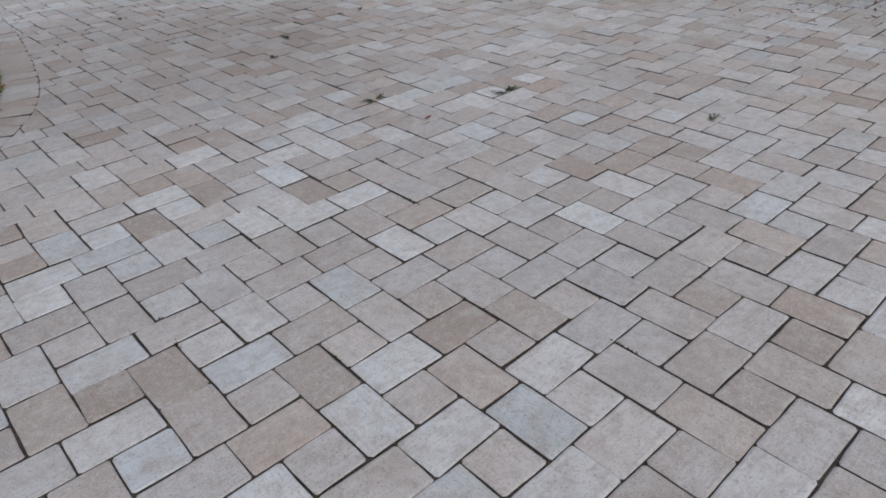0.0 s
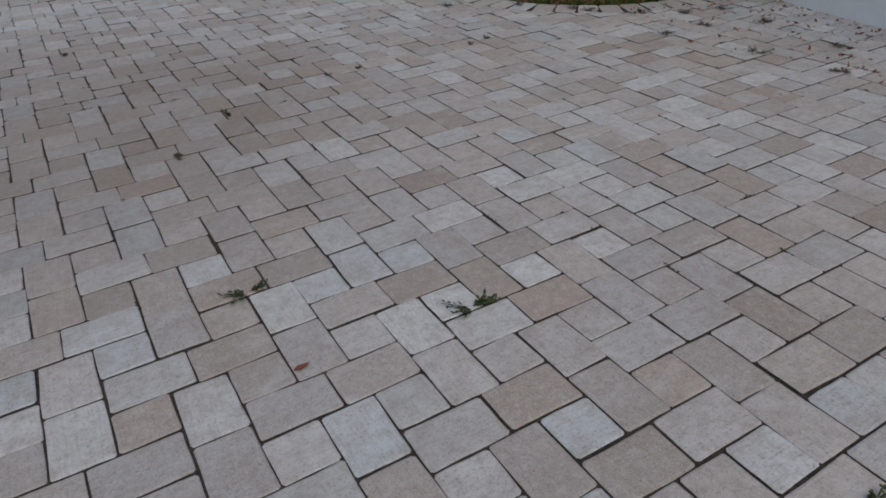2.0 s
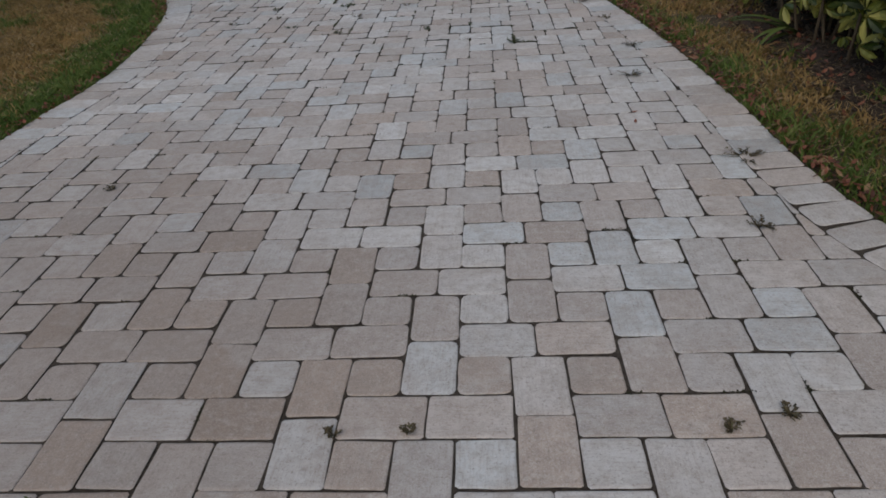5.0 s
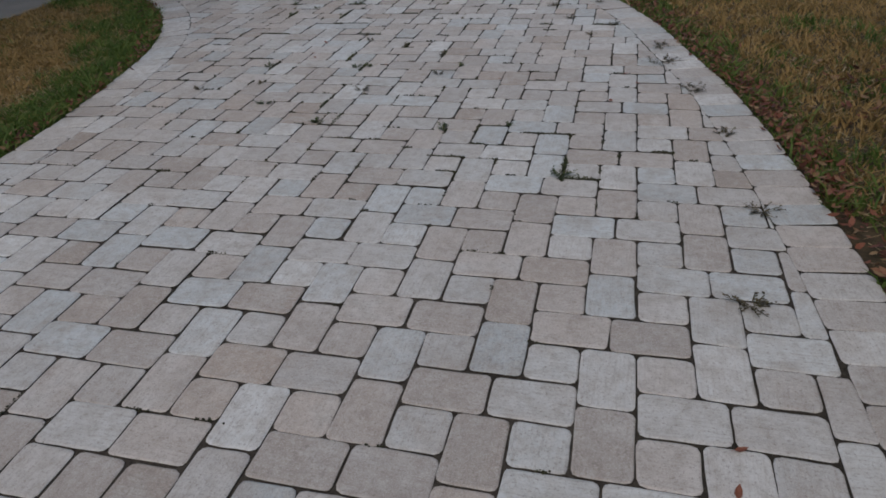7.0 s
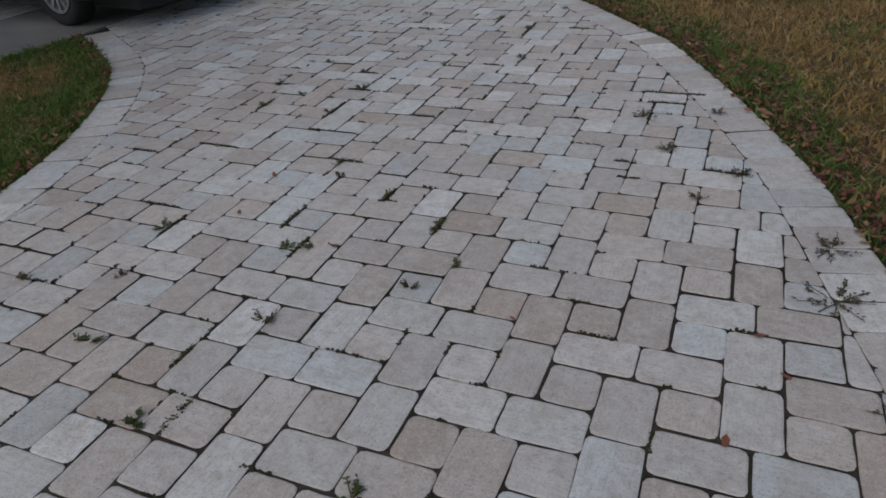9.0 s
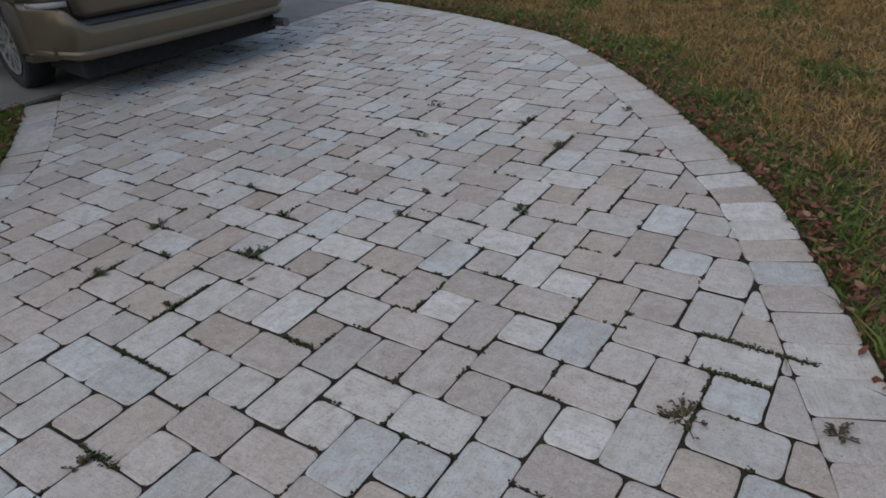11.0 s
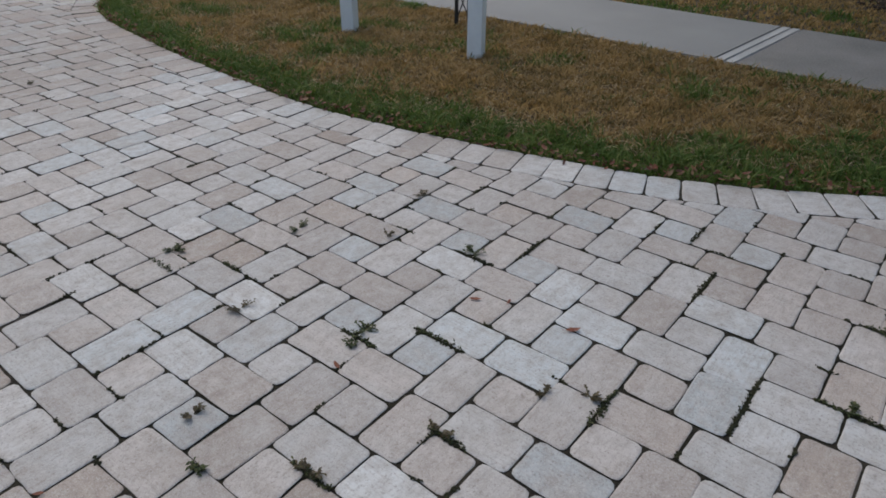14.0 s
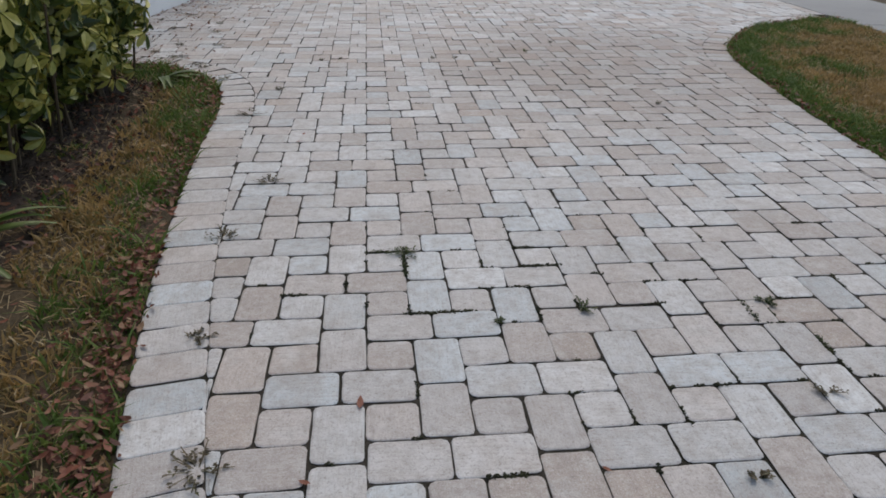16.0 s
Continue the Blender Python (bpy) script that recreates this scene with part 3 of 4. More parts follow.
def grass(name, poly, count, edges, green_band, label, material_pair, height=0.042, keep=None, seed=1, widen=1.0, spare=3):
    """Blades of grass: greener along the edges, drier inside."""
    g = np.random.default_rng(seed)
    lo, hi = poly.min(0), poly.max(0)
    pts = g.uniform(lo, hi, (count * spare, 2))
    pts = pts[inside(poly, pts)]
    d = np.full(len(pts), 9.0)
    for e in edges:
        for s in range(0, len(pts), 8000):
            d[s : s + 8000] = np.minimum(d[s : s + 8000], np.sqrt(((pts[s : s + 8000, None] - e[None]) ** 2).sum(-1).min(1)))
    if keep is not None:
        ok = keep(pts, d, g)
        pts, d = pts[ok], d[ok]
    pts, d = pts[:count], d[:count]
    wob = np.array([noise.noise(Vector((x * 1.7, y * 1.7, seed))) for x, y in pts])
    fine = np.array([noise.noise(Vector((x * 7.0, y * 7.0, seed + 3.0))) for x, y in pts])
    loose = g.normal(0, 0.28, len(pts))
    worn = np.where((pts[:, 0] > 0.6) & (pts[:, 1] < 3.0) & (pts[:, 1] > -2.4), 0.55, 1.0)  # drier beside the planting bed
    green = (d < green_band * worn * (1 + 0.7 * wob + 0.6 * fine + loose)) | (wob + 0.35 * fine + g.normal(0, 0.16, len(pts)) > np.where(worn < 1, 0.24, 0.36))
    for is_green, m, nm in ((True, material_pair[0], "green_grass"), (False, material_pair[1], "dry_grass")):
        p = pts[green == is_green]
        if not len(p):
            continue
        n = len(p)
        tuft = np.array([noise.noise(Vector((x * 13.0, y * 13.0, seed + 7.0))) + 0.6 * noise.noise(Vector((x * 5.0, y * 5.0, seed + 9.0))) for x, y in p])
        h = g.uniform(0.5, 1.25, n) * height * (1.1 if is_green else 0.85) * np.clip(0.85 + 0.9 * tuft, 0.3, 1.7)
        w = g.uniform(0.0025, 0.0055, n) * widen
        a = g.uniform(0, 2 * np.pi, n)
        lean = g.uniform(0.3, 1.9, n) * h
        la = g.uniform(0, 2 * np.pi, n)
        base = np.c_[p, np.full(n, -0.02)]
        sx, sy = np.cos(a) * w, np.sin(a) * w
        v0 = base + np.c_[-sx, -sy, np.zeros(n)]
        v1 = base + np.c_[sx, sy, np.zeros(n)]
        midp = base + np.c_[np.cos(la) * lean * 0.3, np.sin(la) * lean * 0.3, h * 0.62]
        v2, v3 = midp + np.c_[sx, sy, np.zeros(n)] * 0.75, midp - np.c_[sx, sy, np.zeros(n)] * 0.75
        tip = base + np.c_[np.cos(la) * lean, np.sin(la) * lean, h]
        v = np.stack([v0, v1, v2, v3, tip], 1).reshape(-1, 3)
        k = np.arange(n)[:, None] * 5
        quads, tris = k + [0, 1, 2, 3], k + [3, 2, 4]
        me = bpy.data.meshes.new(name)
        me.vertices.add(len(v))
        me.vertices.foreach_set("co", v.ravel())
        me.loops.add(7 * n)
        me.polygons.add(2 * n)
        loops = np.concatenate([quads, tris], 1)
        me.loops.foreach_set("vertex_index", loops.ravel())
        starts = (np.arange(n)[:, None] * 7 + [0, 4]).ravel()
        me.polygons.foreach_set("loop_start", starts)
        me.update(calc_edges=True)
        me.validate()
        ob = put(new(nm, me), m)
        tagged(ob, label + (", green" if is_green else ", straw-brown"), "grass", kind="stuff")


grass("grass", ISLE_POLY, 120000, [ISLE], 0.36, "short lawn grass along the drive", (M_GREEN, M_DRY), seed=3, widen=1.25, height=0.05)


def straw(poly, count, line, reach, label, seed, keep=None):
    """Dead cut blades lying in the lawn."""
    g = np.random.default_rng(seed)
    pts = g.uniform(poly.min(0), poly.max(0), (count * 6, 2))
    pts = pts[inside(poly, pts)]
    d = np.concatenate([np.sqrt(((pts[k : k + 8000, None] - line[None]) ** 2).sum(-1).min(1)) for k in range(0, len(pts), 8000)])
    patch = np.array([noise.noise(Vector((x * 3.1, y * 3.1, seed))) for x, y in pts])
    ok = (d > 0.06) & (d < reach) & (patch > -0.25)
    if keep is not None:
        ok &= keep(pts, d)
    pts = pts[ok][:count]
    n = len(pts)
    a, L, w = g.uniform(0, 2 * np.pi, n), g.uniform(0.012, 0.034, n), g.uniform(0.0012, 0.0028, n)
    z = g.uniform(-0.012, 0.016, n)
    along = np.c_[np.cos(a) * L, np.sin(a) * L, g.normal(0, 0.007, n)]
    side = np.c_[-np.sin(a) * w, np.cos(a) * w, np.zeros(n)]
    c = np.c_[pts, z]
    v = np.stack([c - along - side, c - along + side, c + along + side * 0.6, c + along - side * 0.6], 1).reshape(-1, 3)
    f = (np.arange(n)[:, None] * 4 + [0, 1, 2, 3]).tolist()
    tagged(raw("straw", v.tolist(), f, M_STRAW), label, "straw", kind="stuff")


straw(ISLE_POLY, 26000, ISLE, 2.4, "bleached dead blades lying in the street-side lawn", 71, lambda p, d: (d > 0.22) & (p[:, 1] < 3))


def side_keep(p, d, g):
    """Thin beside the hedge, bare where the stump was ground out."""
    bedlike = (p[:, 1] < 0.5) & (p[:, 0] > 1.0)
    patch = np.array([noise.noise(Vector((x * 2.3, y * 2.3, 5.0))) for x, y in p])
    thin = np.where(bedlike, (patch > -0.34) & (d < np.where(p[:, 1] > -0.3, 0.95, 0.52) + 0.4 * patch), True)
    dirt = ((p[:, 0] + 3.6) / 0.5) ** 2 + ((p[:, 1] - 7.75) / 0.72) ** 2 < 1 + patch
    near = (d < 3.3) & (p[:, 1] < 12)
    return thin & ~dirt & near


grass("grass", SIDE_POLY, 180000, [EAST], 0.35, "patchy lawn grass beside the drive", (M_GREEN, M_DRY), keep=side_keep, seed=4, spare=5, height=0.058, widen=1.3)
straw(SIDE_POLY, 42000, EAST, 2.2, "bleached dead blades lying in the side lawn and the bed", 72, lambda p, d: (p[:, 1] < 7.2) & ((p[:, 1] > 0.6) | (d < 1.0)))
grass("grass", PARK_L, 60000, [PARK_L[:20]], 0.2, "parkway grass", (M_GREEN, M_DRY), seed=5, widen=2.0, keep=lambda p, d, g: (p[:, 1] > -7) & (p[:, 0] > -10.6))
grass("grass", PARK_R, 30000, [PARK_R[:8]], 0.9, "parkway grass", (M_GREEN, M_DRY), seed=6, widen=2.2)


# ---- minivan parked across the sidewalk ----
def loft(sections, material, name, parent, label="", smooth=True, close=True):
    """Skin over rings of equal length."""
    v = [tuple(p) for s in sections for p in s]
    n = len(sections[0])
    f = []
    for k in range(len(sections) - 1):
        f += [(k * n + i, k * n + (i + 1) % n, (k + 1) * n + (i + 1) % n, (k + 1) * n + i) for i in range(n if close else n - 1)]
    if close:
        f += [tuple(range(n))[::-1], tuple(range((len(sections) - 1) * n, len(sections) * n))]
    ob = raw(name, v, f, material, parent, smooth)
    return tagged(ob, label) if label else ob


def minivan(m):
    """Local x points out of the tail, y to the car's right, z up; the tail's bumper face is at x = 0."""
    van = tagged(empty("minivan", m), "champagne gold metallic minivan parked across the sidewalk, seen from behind", "minivan")
    half = 0.93

    def ring(x, w, z0, z1, r=0.10, tumble=0.0):
        """A rounded upright section across the car."""
        pts = []
        for y, z in ((-w, z0), (w, z0), (w - tumble * 0.35, z0 + (z1 - z0) * 0.55), (w - tumble, z1 - 0.05), (w - tumble - 0.12, z1), (-w + tumble + 0.12, z1), (-w + tumble, z1 - 0.05), (-w + tumble * 0.35, z0 + (z1 - z0) * 0.55)):
            pts.append((x, y, z))
        return pts

    # body shell: from the tail forward
    loft([ring(-0.16, 0.80, 0.36, 1.60, tumble=0.16), ring(-0.24, 0.90, 0.34, 1.70, tumble=0.17), ring(-0.6, 0.945, 0.29, 1.74, tumble=0.17), ring(-1.9, 0.965, 0.26, 1.77, tumble=0.17),
          ring(-3.1, 0.965, 0.26, 1.74, tumble=0.18), ring(-3.9, 0.95, 0.27, 1.20, tumble=0.1), ring(-4.7, 0.88, 0.30, 0.98, tumble=0.1), ring(-4.95, 0.75, 0.36, 0.85, tumble=0.08)],
         M_CAR, "body", van)
    body = van.children[0]
    shell = bmesh.new()
    shell.from_mesh(body.data)
    bmesh.ops.recalc_face_normals(shell, faces=shell.faces[:])
    shell.to_mesh(body.data)
    shell.free()
    for x in (-1.1, -4.13):
        for s in (-1, 1):
            bm = bmesh.new()
            tube(bm, (x, s * 0.6, 0.37), (x, s * 1.3, 0.37), 0.365, 0.365, 40)
            cutter = part("wheel_well", bm, M_UNDER)
            cutter.matrix_world = m
            bpy.context.view_layer.update()
            mod = body.modifiers.new("well", "BOOLEAN")
            mod.operation, mod.solver, mod.object = "DIFFERENCE", "EXACT", cutter
            cut_mesh = bpy.data.meshes.new_from_object(body.evaluated_get(bpy.context.evaluated_depsgraph_get()))
            body.modifiers.clear()
            body.data = cut_mesh
            bpy.data.objects.remove(cutter)
    if not body.data.materials:
        body.data.materials.append(M_CAR)
    # bumper: a bowed bar with a stepped face, swept round the corners
    prof = [(-0.02, 0.325), (0.02, 0.33), (0.04, 0.35), (0.046, 0.378), (0.034, 0.386), (0.036, 0.395), (0.05, 0.41), (0.053, 0.49), (0.047, 0.528), (0.028, 0.545), (-0.07, 0.55), (-0.09, 0.53), (-0.10, 0.335)]
    secs = []
    for a in np.linspace(-1, 1, 31):
        y = half * math.sin(a * math.pi / 2) if abs(a) < 1 else half * a
        k = abs(y) / half
        back = 0.055 * k**2 + 0.36 * max(0, (k - 0.82) / 0.18) ** 2.0
        nx = 1 - 0.75 * max(0, (k - 0.9) / 0.1)
        rise = 0.15 * min(1, max(0, (k - 0.76) / 0.13)) ** 1.5
        lower = 0.04 * max(0, (k - 0.8) / 0.2) ** 2
        secs.append([(p * nx - back - 0.05, y + math.copysign(0.03 * max(0, (k - 0.9) / 0.1), y), z + (rise * (z - 0.42) / 0.13 if z > 0.42 else lower * (0.42 - z) / 0.1)) for p, z in prof])
    for s in (-1, 1):
        end = [(p * 0.3 - 0.78, s * (half + 0.028), z + (0.15 * (z - 0.42) / 0.13 if z > 0.42 else 0.0)) for p, z in prof]
        secs = [end] + secs if s < 0 else secs + [end]
    loft(secs, M_CAR, "bumper", van, "champagne painted rear bumper with a moulded ridge")
    # dark step pad on the bumper
    pad = []
    for a in np.linspace(-1, 1, 17):
        y = 0.73 * a
        x = -0.055 * (y / half) ** 2 - 0.05
        lift = 0.0
        pad.append([(x + 0.036, y, 0.547 + lift), (x + 0.036, y, 0.554 + lift), (x - 0.09, y, 0.572 + lift), (x - 0.09, y, 0.545 + lift)])
    loft(pad, M_TRIM, "step_pad", van, "dark blue-grey plastic step pad", smooth=False)
    # tailgate
    gate = []
    for z, x, w in ((0.578, -0.085, 0.68), (0.615, -0.075, 0.745), (0.85, -0.07, 0.765), (1.03, -0.085, 0.76)):
        gate.append([(x - 0.05 * (y / 0.75) ** 2, y, z) for y in np.linspace(-w, w, 13)] + [(x - 0.11, y, z) for y in np.linspace(w, -w, 13)])
    tailgate = loft(gate, M_CAR, "tailgate", van, "champagne tailgate")
    glass = []
    for z, x, w in ((1.04, -0.10, 0.72), (1.55, -0.22, 0.62)):
        glass.append([(x - 0.05 * (y / 0.75) ** 2, y, z) for y in np.linspace(-w, w, 9)] + [(x - 0.05, y, z) for y in np.linspace(w, -w, 9)])
    loft(glass, M_GLASS, "rear_window", van, "dark tinted rear window")
    bm = bmesh.new()
    box(bm, -0.075, -0.058, -0.62, -0.46, 0.735, 0.745, 0.002)
    part("badge", bm, M_STEEL, tailgate, "small dark badge bar")
    for y in (0.40, 0.46, 0.52, 0.58, 0.64):
        bm = bmesh.new()
        box(bm, -0.085, -0.066, y - 0.02, y + 0.02, 0.775, 0.805, 0.003)
        part("badge", bm, M_STEEL, tailgate, "small chrome badge bar")
    bm = bmesh.new()
    box(bm, -0.074, -0.05, -0.2, 0.2, 0.865, 0.885, 0.004)
    part("handle", bm, M_TRIM, tailgate, "dark release handle")
    # lamps at the corners
    for s in (-1, 1):
        for z0, z1, mt, nm, lb in ((0.675, 0.705, M_LENS, "reversing_lamp", "clear reversing lamp"), (0.80, 1.2, M_RED, "tail_lamp", "red tail lamp")):
            secs = []
            for z in (z0, (z0 + z1) / 2, z1):
                k = 0.05 * (z - 0.7)
                secs.append([(-0.10 - k, s * 0.775, z), (-0.12 - k, s * 0.86, z), (-0.20 - k, s * 0.925, z), (-0.33 - k, s * 0.955, z), (-0.33 - k, s * 0.90, z), (-0.2 - k, s * 0.77, z)])
            loft(secs, mt, nm, van, lb)
    # wheels
    for x in (-1.1, -4.13):
        for s in (-1, 1):
            wheel = empty("wheel")
            wheel.parent = van
            wheel.matrix_local = pose(x, s * 0.842, 0.365)
            bm = bmesh.new()
            prof_t = [(0.215, -0.085), (0.30, -0.108), (0.328, -0.085), (0.335, 0.0), (0.328, 0.085), (0.30, 0.108), (0.215, 0.085)]
            rings = [[bm.verts.new((r * math.cos(a), y, r * math.sin(a))) for r, y in prof_t] for a in np.linspace(0, 2 * np.pi, 40, endpoint=False)]
            for i in range(40):
                A, B = rings[i], rings[(i + 1) % 40]
                for j in range(len(prof_t)):
                    k = (j + 1) % len(prof_t)
                    bm.faces.new((A[j], A[k], B[k], B[j]))
            bmesh.ops.recalc_face_normals(bm, faces=bm.faces[:])
            part("tyre", bm, M_RUBBER, wheel, "black tyre", smooth=True)
            bm = bmesh.new()
            tube(bm, (0, s * 0.03, 0), (0, s * 0.075, 0), 0.06, 0.05, 16)
            for a in np.linspace(0, 2 * np.pi, 12, endpoint=False):
                c, d = math.cos(a), math.sin(a)
                w = 0.017
                q = [(0.04 * c - w * d, s * 0.085, 0.04 * d + w * c), (0.04 * c + w * d, s * 0.085, 0.04 * d - w * c), (0.2 * c + w * d, s * 0.095, 0.2 * d - w * c), (0.2 * c - w * d, s * 0.095, 0.2 * d + w * c)]
                top = [bm.verts.new(p) for p in q]
                low = [bm.verts.new((p[0], p[1] - s * 0.03, p[2])) for p in q]
                bm.faces.new(top), bm.faces.new(low[::-1])
                for i in range(4):
                    bm.faces.new((top[i], low[i], low[(i + 1) % 4], top[(i + 1) % 4]))
            n = 40
            o = [[bm.verts.new((r * math.cos(a), y, r * math.sin(a))) for a in np.linspace(0, 2 * np.pi, n, endpoint=False)] for r, y in ((0.222, s * 0.06), (0.222, s * 0.1), (0.195, s * 0.1), (0.19, s * 0.02))]
            for k in range(3):
                for i in range(n):
                    bm.faces.new((o[k][i], o[k][(i + 1) % n], o[k + 1][(i + 1) % n], o[k + 1][i]))
            bm.faces.new(o[3])
            bmesh.ops.recalc_face_normals(bm, faces=bm.faces[:])
            part("rim", bm, M_RIM, wheel, "silver alloy rim with thin spokes")
    # dark wells, floor and exhaust
    bm = bmesh.new()
    box(bm, -4.7, -0.16, -0.78, 0.78, 0.19, 0.36, 0.02)
    part("underbody", bm, M_UNDER, van, "dark underbody")
    bm = bmesh.new()
    tube(bm, (-0.9, 0.62, 0.26), (0.05, 0.74, 0.275), 0.034, 0.034, 16)
    part("exhaust_pipe", bm, M_STEEL, van, "sooty steel exhaust pipe")
    bm = bmesh.new()
    box(bm, -0.75, -0.2, -0.1, 0.55, 0.18, 0.32, 0.05)
    part("muffler", bm, M_UNDER, van, "dark muffler box")
    return van


minivan(Matrix.Translation(VAN_AT) @ pose(0, 0, 0, 0, 0, VAN_TURN))


# ---- white posts and the sign stand ----
def post(x, y, h, lean=(0, 0)):
    p = tagged(empty("fence_post", pose(x, y, -0.02, lean[0], lean[1], 20)), "white square vinyl post standing in the lawn", "post", "white posts in the lawn")
    bm = bmesh.new()
    box(bm, -0.055, 0.055, -0.055, 0.055, -0.15, h, 0.006)
    part("shaft", bm, M_PAINT_W, p)
    bm = bmesh.new()
    box(bm, -0.065, 0.065, -0.065, 0.065, h, h + 0.03, 0.008)
    bmesh.ops.create_cone(bm, cap_ends=True, segments=4, radius1=0.085, radius2=0.0, depth=0.05, matrix=pose(0, 0, h + 0.055, 0, 0, 45))
    part("cap", bm, M_PAINT_W, p)
    return p


post(POST1[0], POST1[1], 1.5)
post(POST2[0], POST2[1], 1.5)


def sign_stand(x, y, turn):
    s = tagged(empty("sign_stand", pose(x, y, -0.02, 0, 0, turn)), "black metal sign board on a braced two-legged stand", "sign")
    for k in (-1, 1):
        bm = bmesh.new()
        box(bm, k * 0.075 - 0.012, k * 0.075 + 0.012, -0.012, 0.012, -0.1, 0.36, 0.002)
        part("leg", bm, M_BLACK, s)
        bm = bmesh.new()
        tube(bm, (-0.07 * k, 0, 0.06), (0.07 * k, 0, 0.3), 0.005, 0.005, 6)
        part("brace", bm, M_BLACK, s)
    bm = bmesh.new()
    box(bm, -0.2, 0.2, -0.035, 0.035, 0.36, 0.56, 0.008)
    part("board", bm, M_BLACK, s)
    bm = bmesh.new()
    box(bm, -0.17, 0.17, 0.036, 0.04, 0.45, 0.475)
    part("lettering", bm, M_STEEL, s, "pale lettering bar")


sign_stand(SIGN[0], SIGN[1], -8)


# ---- tree in the parkway ----
def tree(x, y):
    t = tagged(empty("tree", pose(x, y, -0.02)), "thick dark-barked street tree in a dark mulch ring", "tree")
    g = np.random.default_rng(11)
    bm = bmesh.new()
    heights = [(-0.1, 0.47), (0.03, 0.42), (0.15, 0.35), (0.45, 0.31), (1.2, 0.28), (2.2, 0.26), (3.2, 0.25)]
    rings = []
    for z, r in heights:
        rings.append([bm.verts.new(((r * (1 + 0.1 * math.sin(5 * a + z) + g.normal(0, 0.03)) + 0.02) * math.cos(a), r * (1 + 0.1 * math.cos(4 * a) + g.normal(0, 0.03)) * math.sin(a), z)) for a in np.linspace(0, 2 * np.pi, 28, endpoint=False)])
    for A, B in zip(rings, rings[1:]):
        for i in range(28):
            bm.faces.new((A[i], A[(i + 1) % 28], B[(i + 1) % 28], B[i]))
    bm.faces.new(rings[-1])
    part("trunk", bm, M_BARK, t, smooth=True)
    # limbs and crown are out of view, spread wide to shade van and sidewalk
    tips = []
    for k in range(17):
        a = k * 0.3696 * 2 + g.uniform(-0.2, 0.2)
        r = (2.0, 3.6, 4.6)[k % 3]
        e = Vector((math.cos(a) * r, math.sin(a) * r, 4.6 + 0.5 * (k % 4) - 0.15 * r))
        elbow = Vector((e.x * 0.45, e.y * 0.45, 3.75 + 0.1 * k % 0.5))
        bm = bmesh.new()
        tube(bm, (0.1 * math.cos(a), 0.1 * math.sin(a), 2.7), elbow, 0.13, 0.085, 10)
        tube(bm, elbow, e, 0.085, 0.03, 8)
        part("limb", bm, M_BARK, t)
        tips += [e, e * 0.7 + Vector((0, 0, 1.7))]
    v, f = [], []
    for _ in range(11000):
        c = tips[g.integers(len(tips))] + Vector(g.normal(0, 0.62, 3)) * Vector((1, 1, 0.7)).length / 1.6
        m = Matrix.Translation(c) @ Euler(g.uniform(0, 6.28, 3)).to_matrix().to_4x4()
        k = len(v)
        s = g.uniform(1.0, 2.0)
        v += [tuple(m @ Vector((p[0] * s, p[1] * s, p[2] * s))) for p in ((0, 0, 0), (0.045, 0.07, 0.01), (0, 0.17, 0), (-0.045, 0.07, 0.01))]
        f.append((k, k + 1, k + 2, k + 3))
    tagged(raw("crown", v, f, M_WEED, t), "small green leaves")


tree(TREE[0], TREE[1])


def soil_patch(name, cx, cy, rx, ry, label, category, seed, lift=0.05, material=None, pale=None):
    """A low uneven heap of bare earth."""
    g = np.random.default_rng(seed)
    v, f, n, rows = [(cx, cy, lift * 0.8 - 0.02)], [], 36, 9
    for k in range(1, rows + 1):
        for i in range(n):
            a = 2 * math.pi * i / n
            w = k / rows * (1 + 0.22 * noise.noise(Vector((math.cos(a) * 1.4, math.sin(a) * 1.4, seed))) + 0.1 * noise.noise(Vector((math.cos(a) * 5, math.sin(a) * 5, seed))))
            v.append((cx + rx * w * math.cos(a), cy + ry * w * math.sin(a), (lift * (1 - (k / rows) ** 2) + g.uniform(-0.01, 0.012) * (k < rows)) - 0.022))
    f += [(0, 1 + i, 1 + (i + 1) % n) for i in range(n)]
    for k in range(rows - 1):
        f += [(1 + k * n + i, 1 + (k + 1) * n + i, 1 + (k + 1) * n + (i + 1) % n, 1 + k * n + (i + 1) % n) for i in range(n)]
    return tagged(raw(name, v, f, material or M_SOIL), label, category, kind="stuff")


soil_patch("mulch_ring", TREE[0] + 0.1, TREE[1], 0.85, 0.85, "dark mulch round the tree trunk", "mulch", 3)
soil_patch("bare_soil", -3.6, 7.75, 0.5, 0.75, "dark bare soil where a stump was ground out", "soil", 8, 0.05)


def clods(cx, cy, rx, ry, count, material, label, seed, size=(0.008, 0.035)):
    """Crumbs of earth heaped over a patch."""
    g = np.random.default_rng(seed)
    v, f = [], []
    for _ in range(count):
        r, a = math.sqrt(g.random()), g.uniform(0, 6.28)
        s = g.uniform(*size) * g.uniform(0.5, 1.0)
        c = Vector((cx + rx * r * math.cos(a), cy + ry * r * math.sin(a), 0.04 * (1 - r * r) - 0.012 + s * 0.3))
        b = len(v)
        v += [tuple(c + Vector(p) * s * g.uniform(0.6, 1.3)) for p in ((1, 0, 0), (0, 1, 0), (-1, 0, 0), (0, -1, 0), (0, 0, 0.8), (0, 0, -0.8))]
        f += [(b + i, b + (i + 1) % 4, b + 4) for i in range(4)] + [(b + (i + 1) % 4, b + i, b + 5) for i in range(4)]
    tagged(raw("soil_clods", v, f, material), label, "soil", kind="stuff")


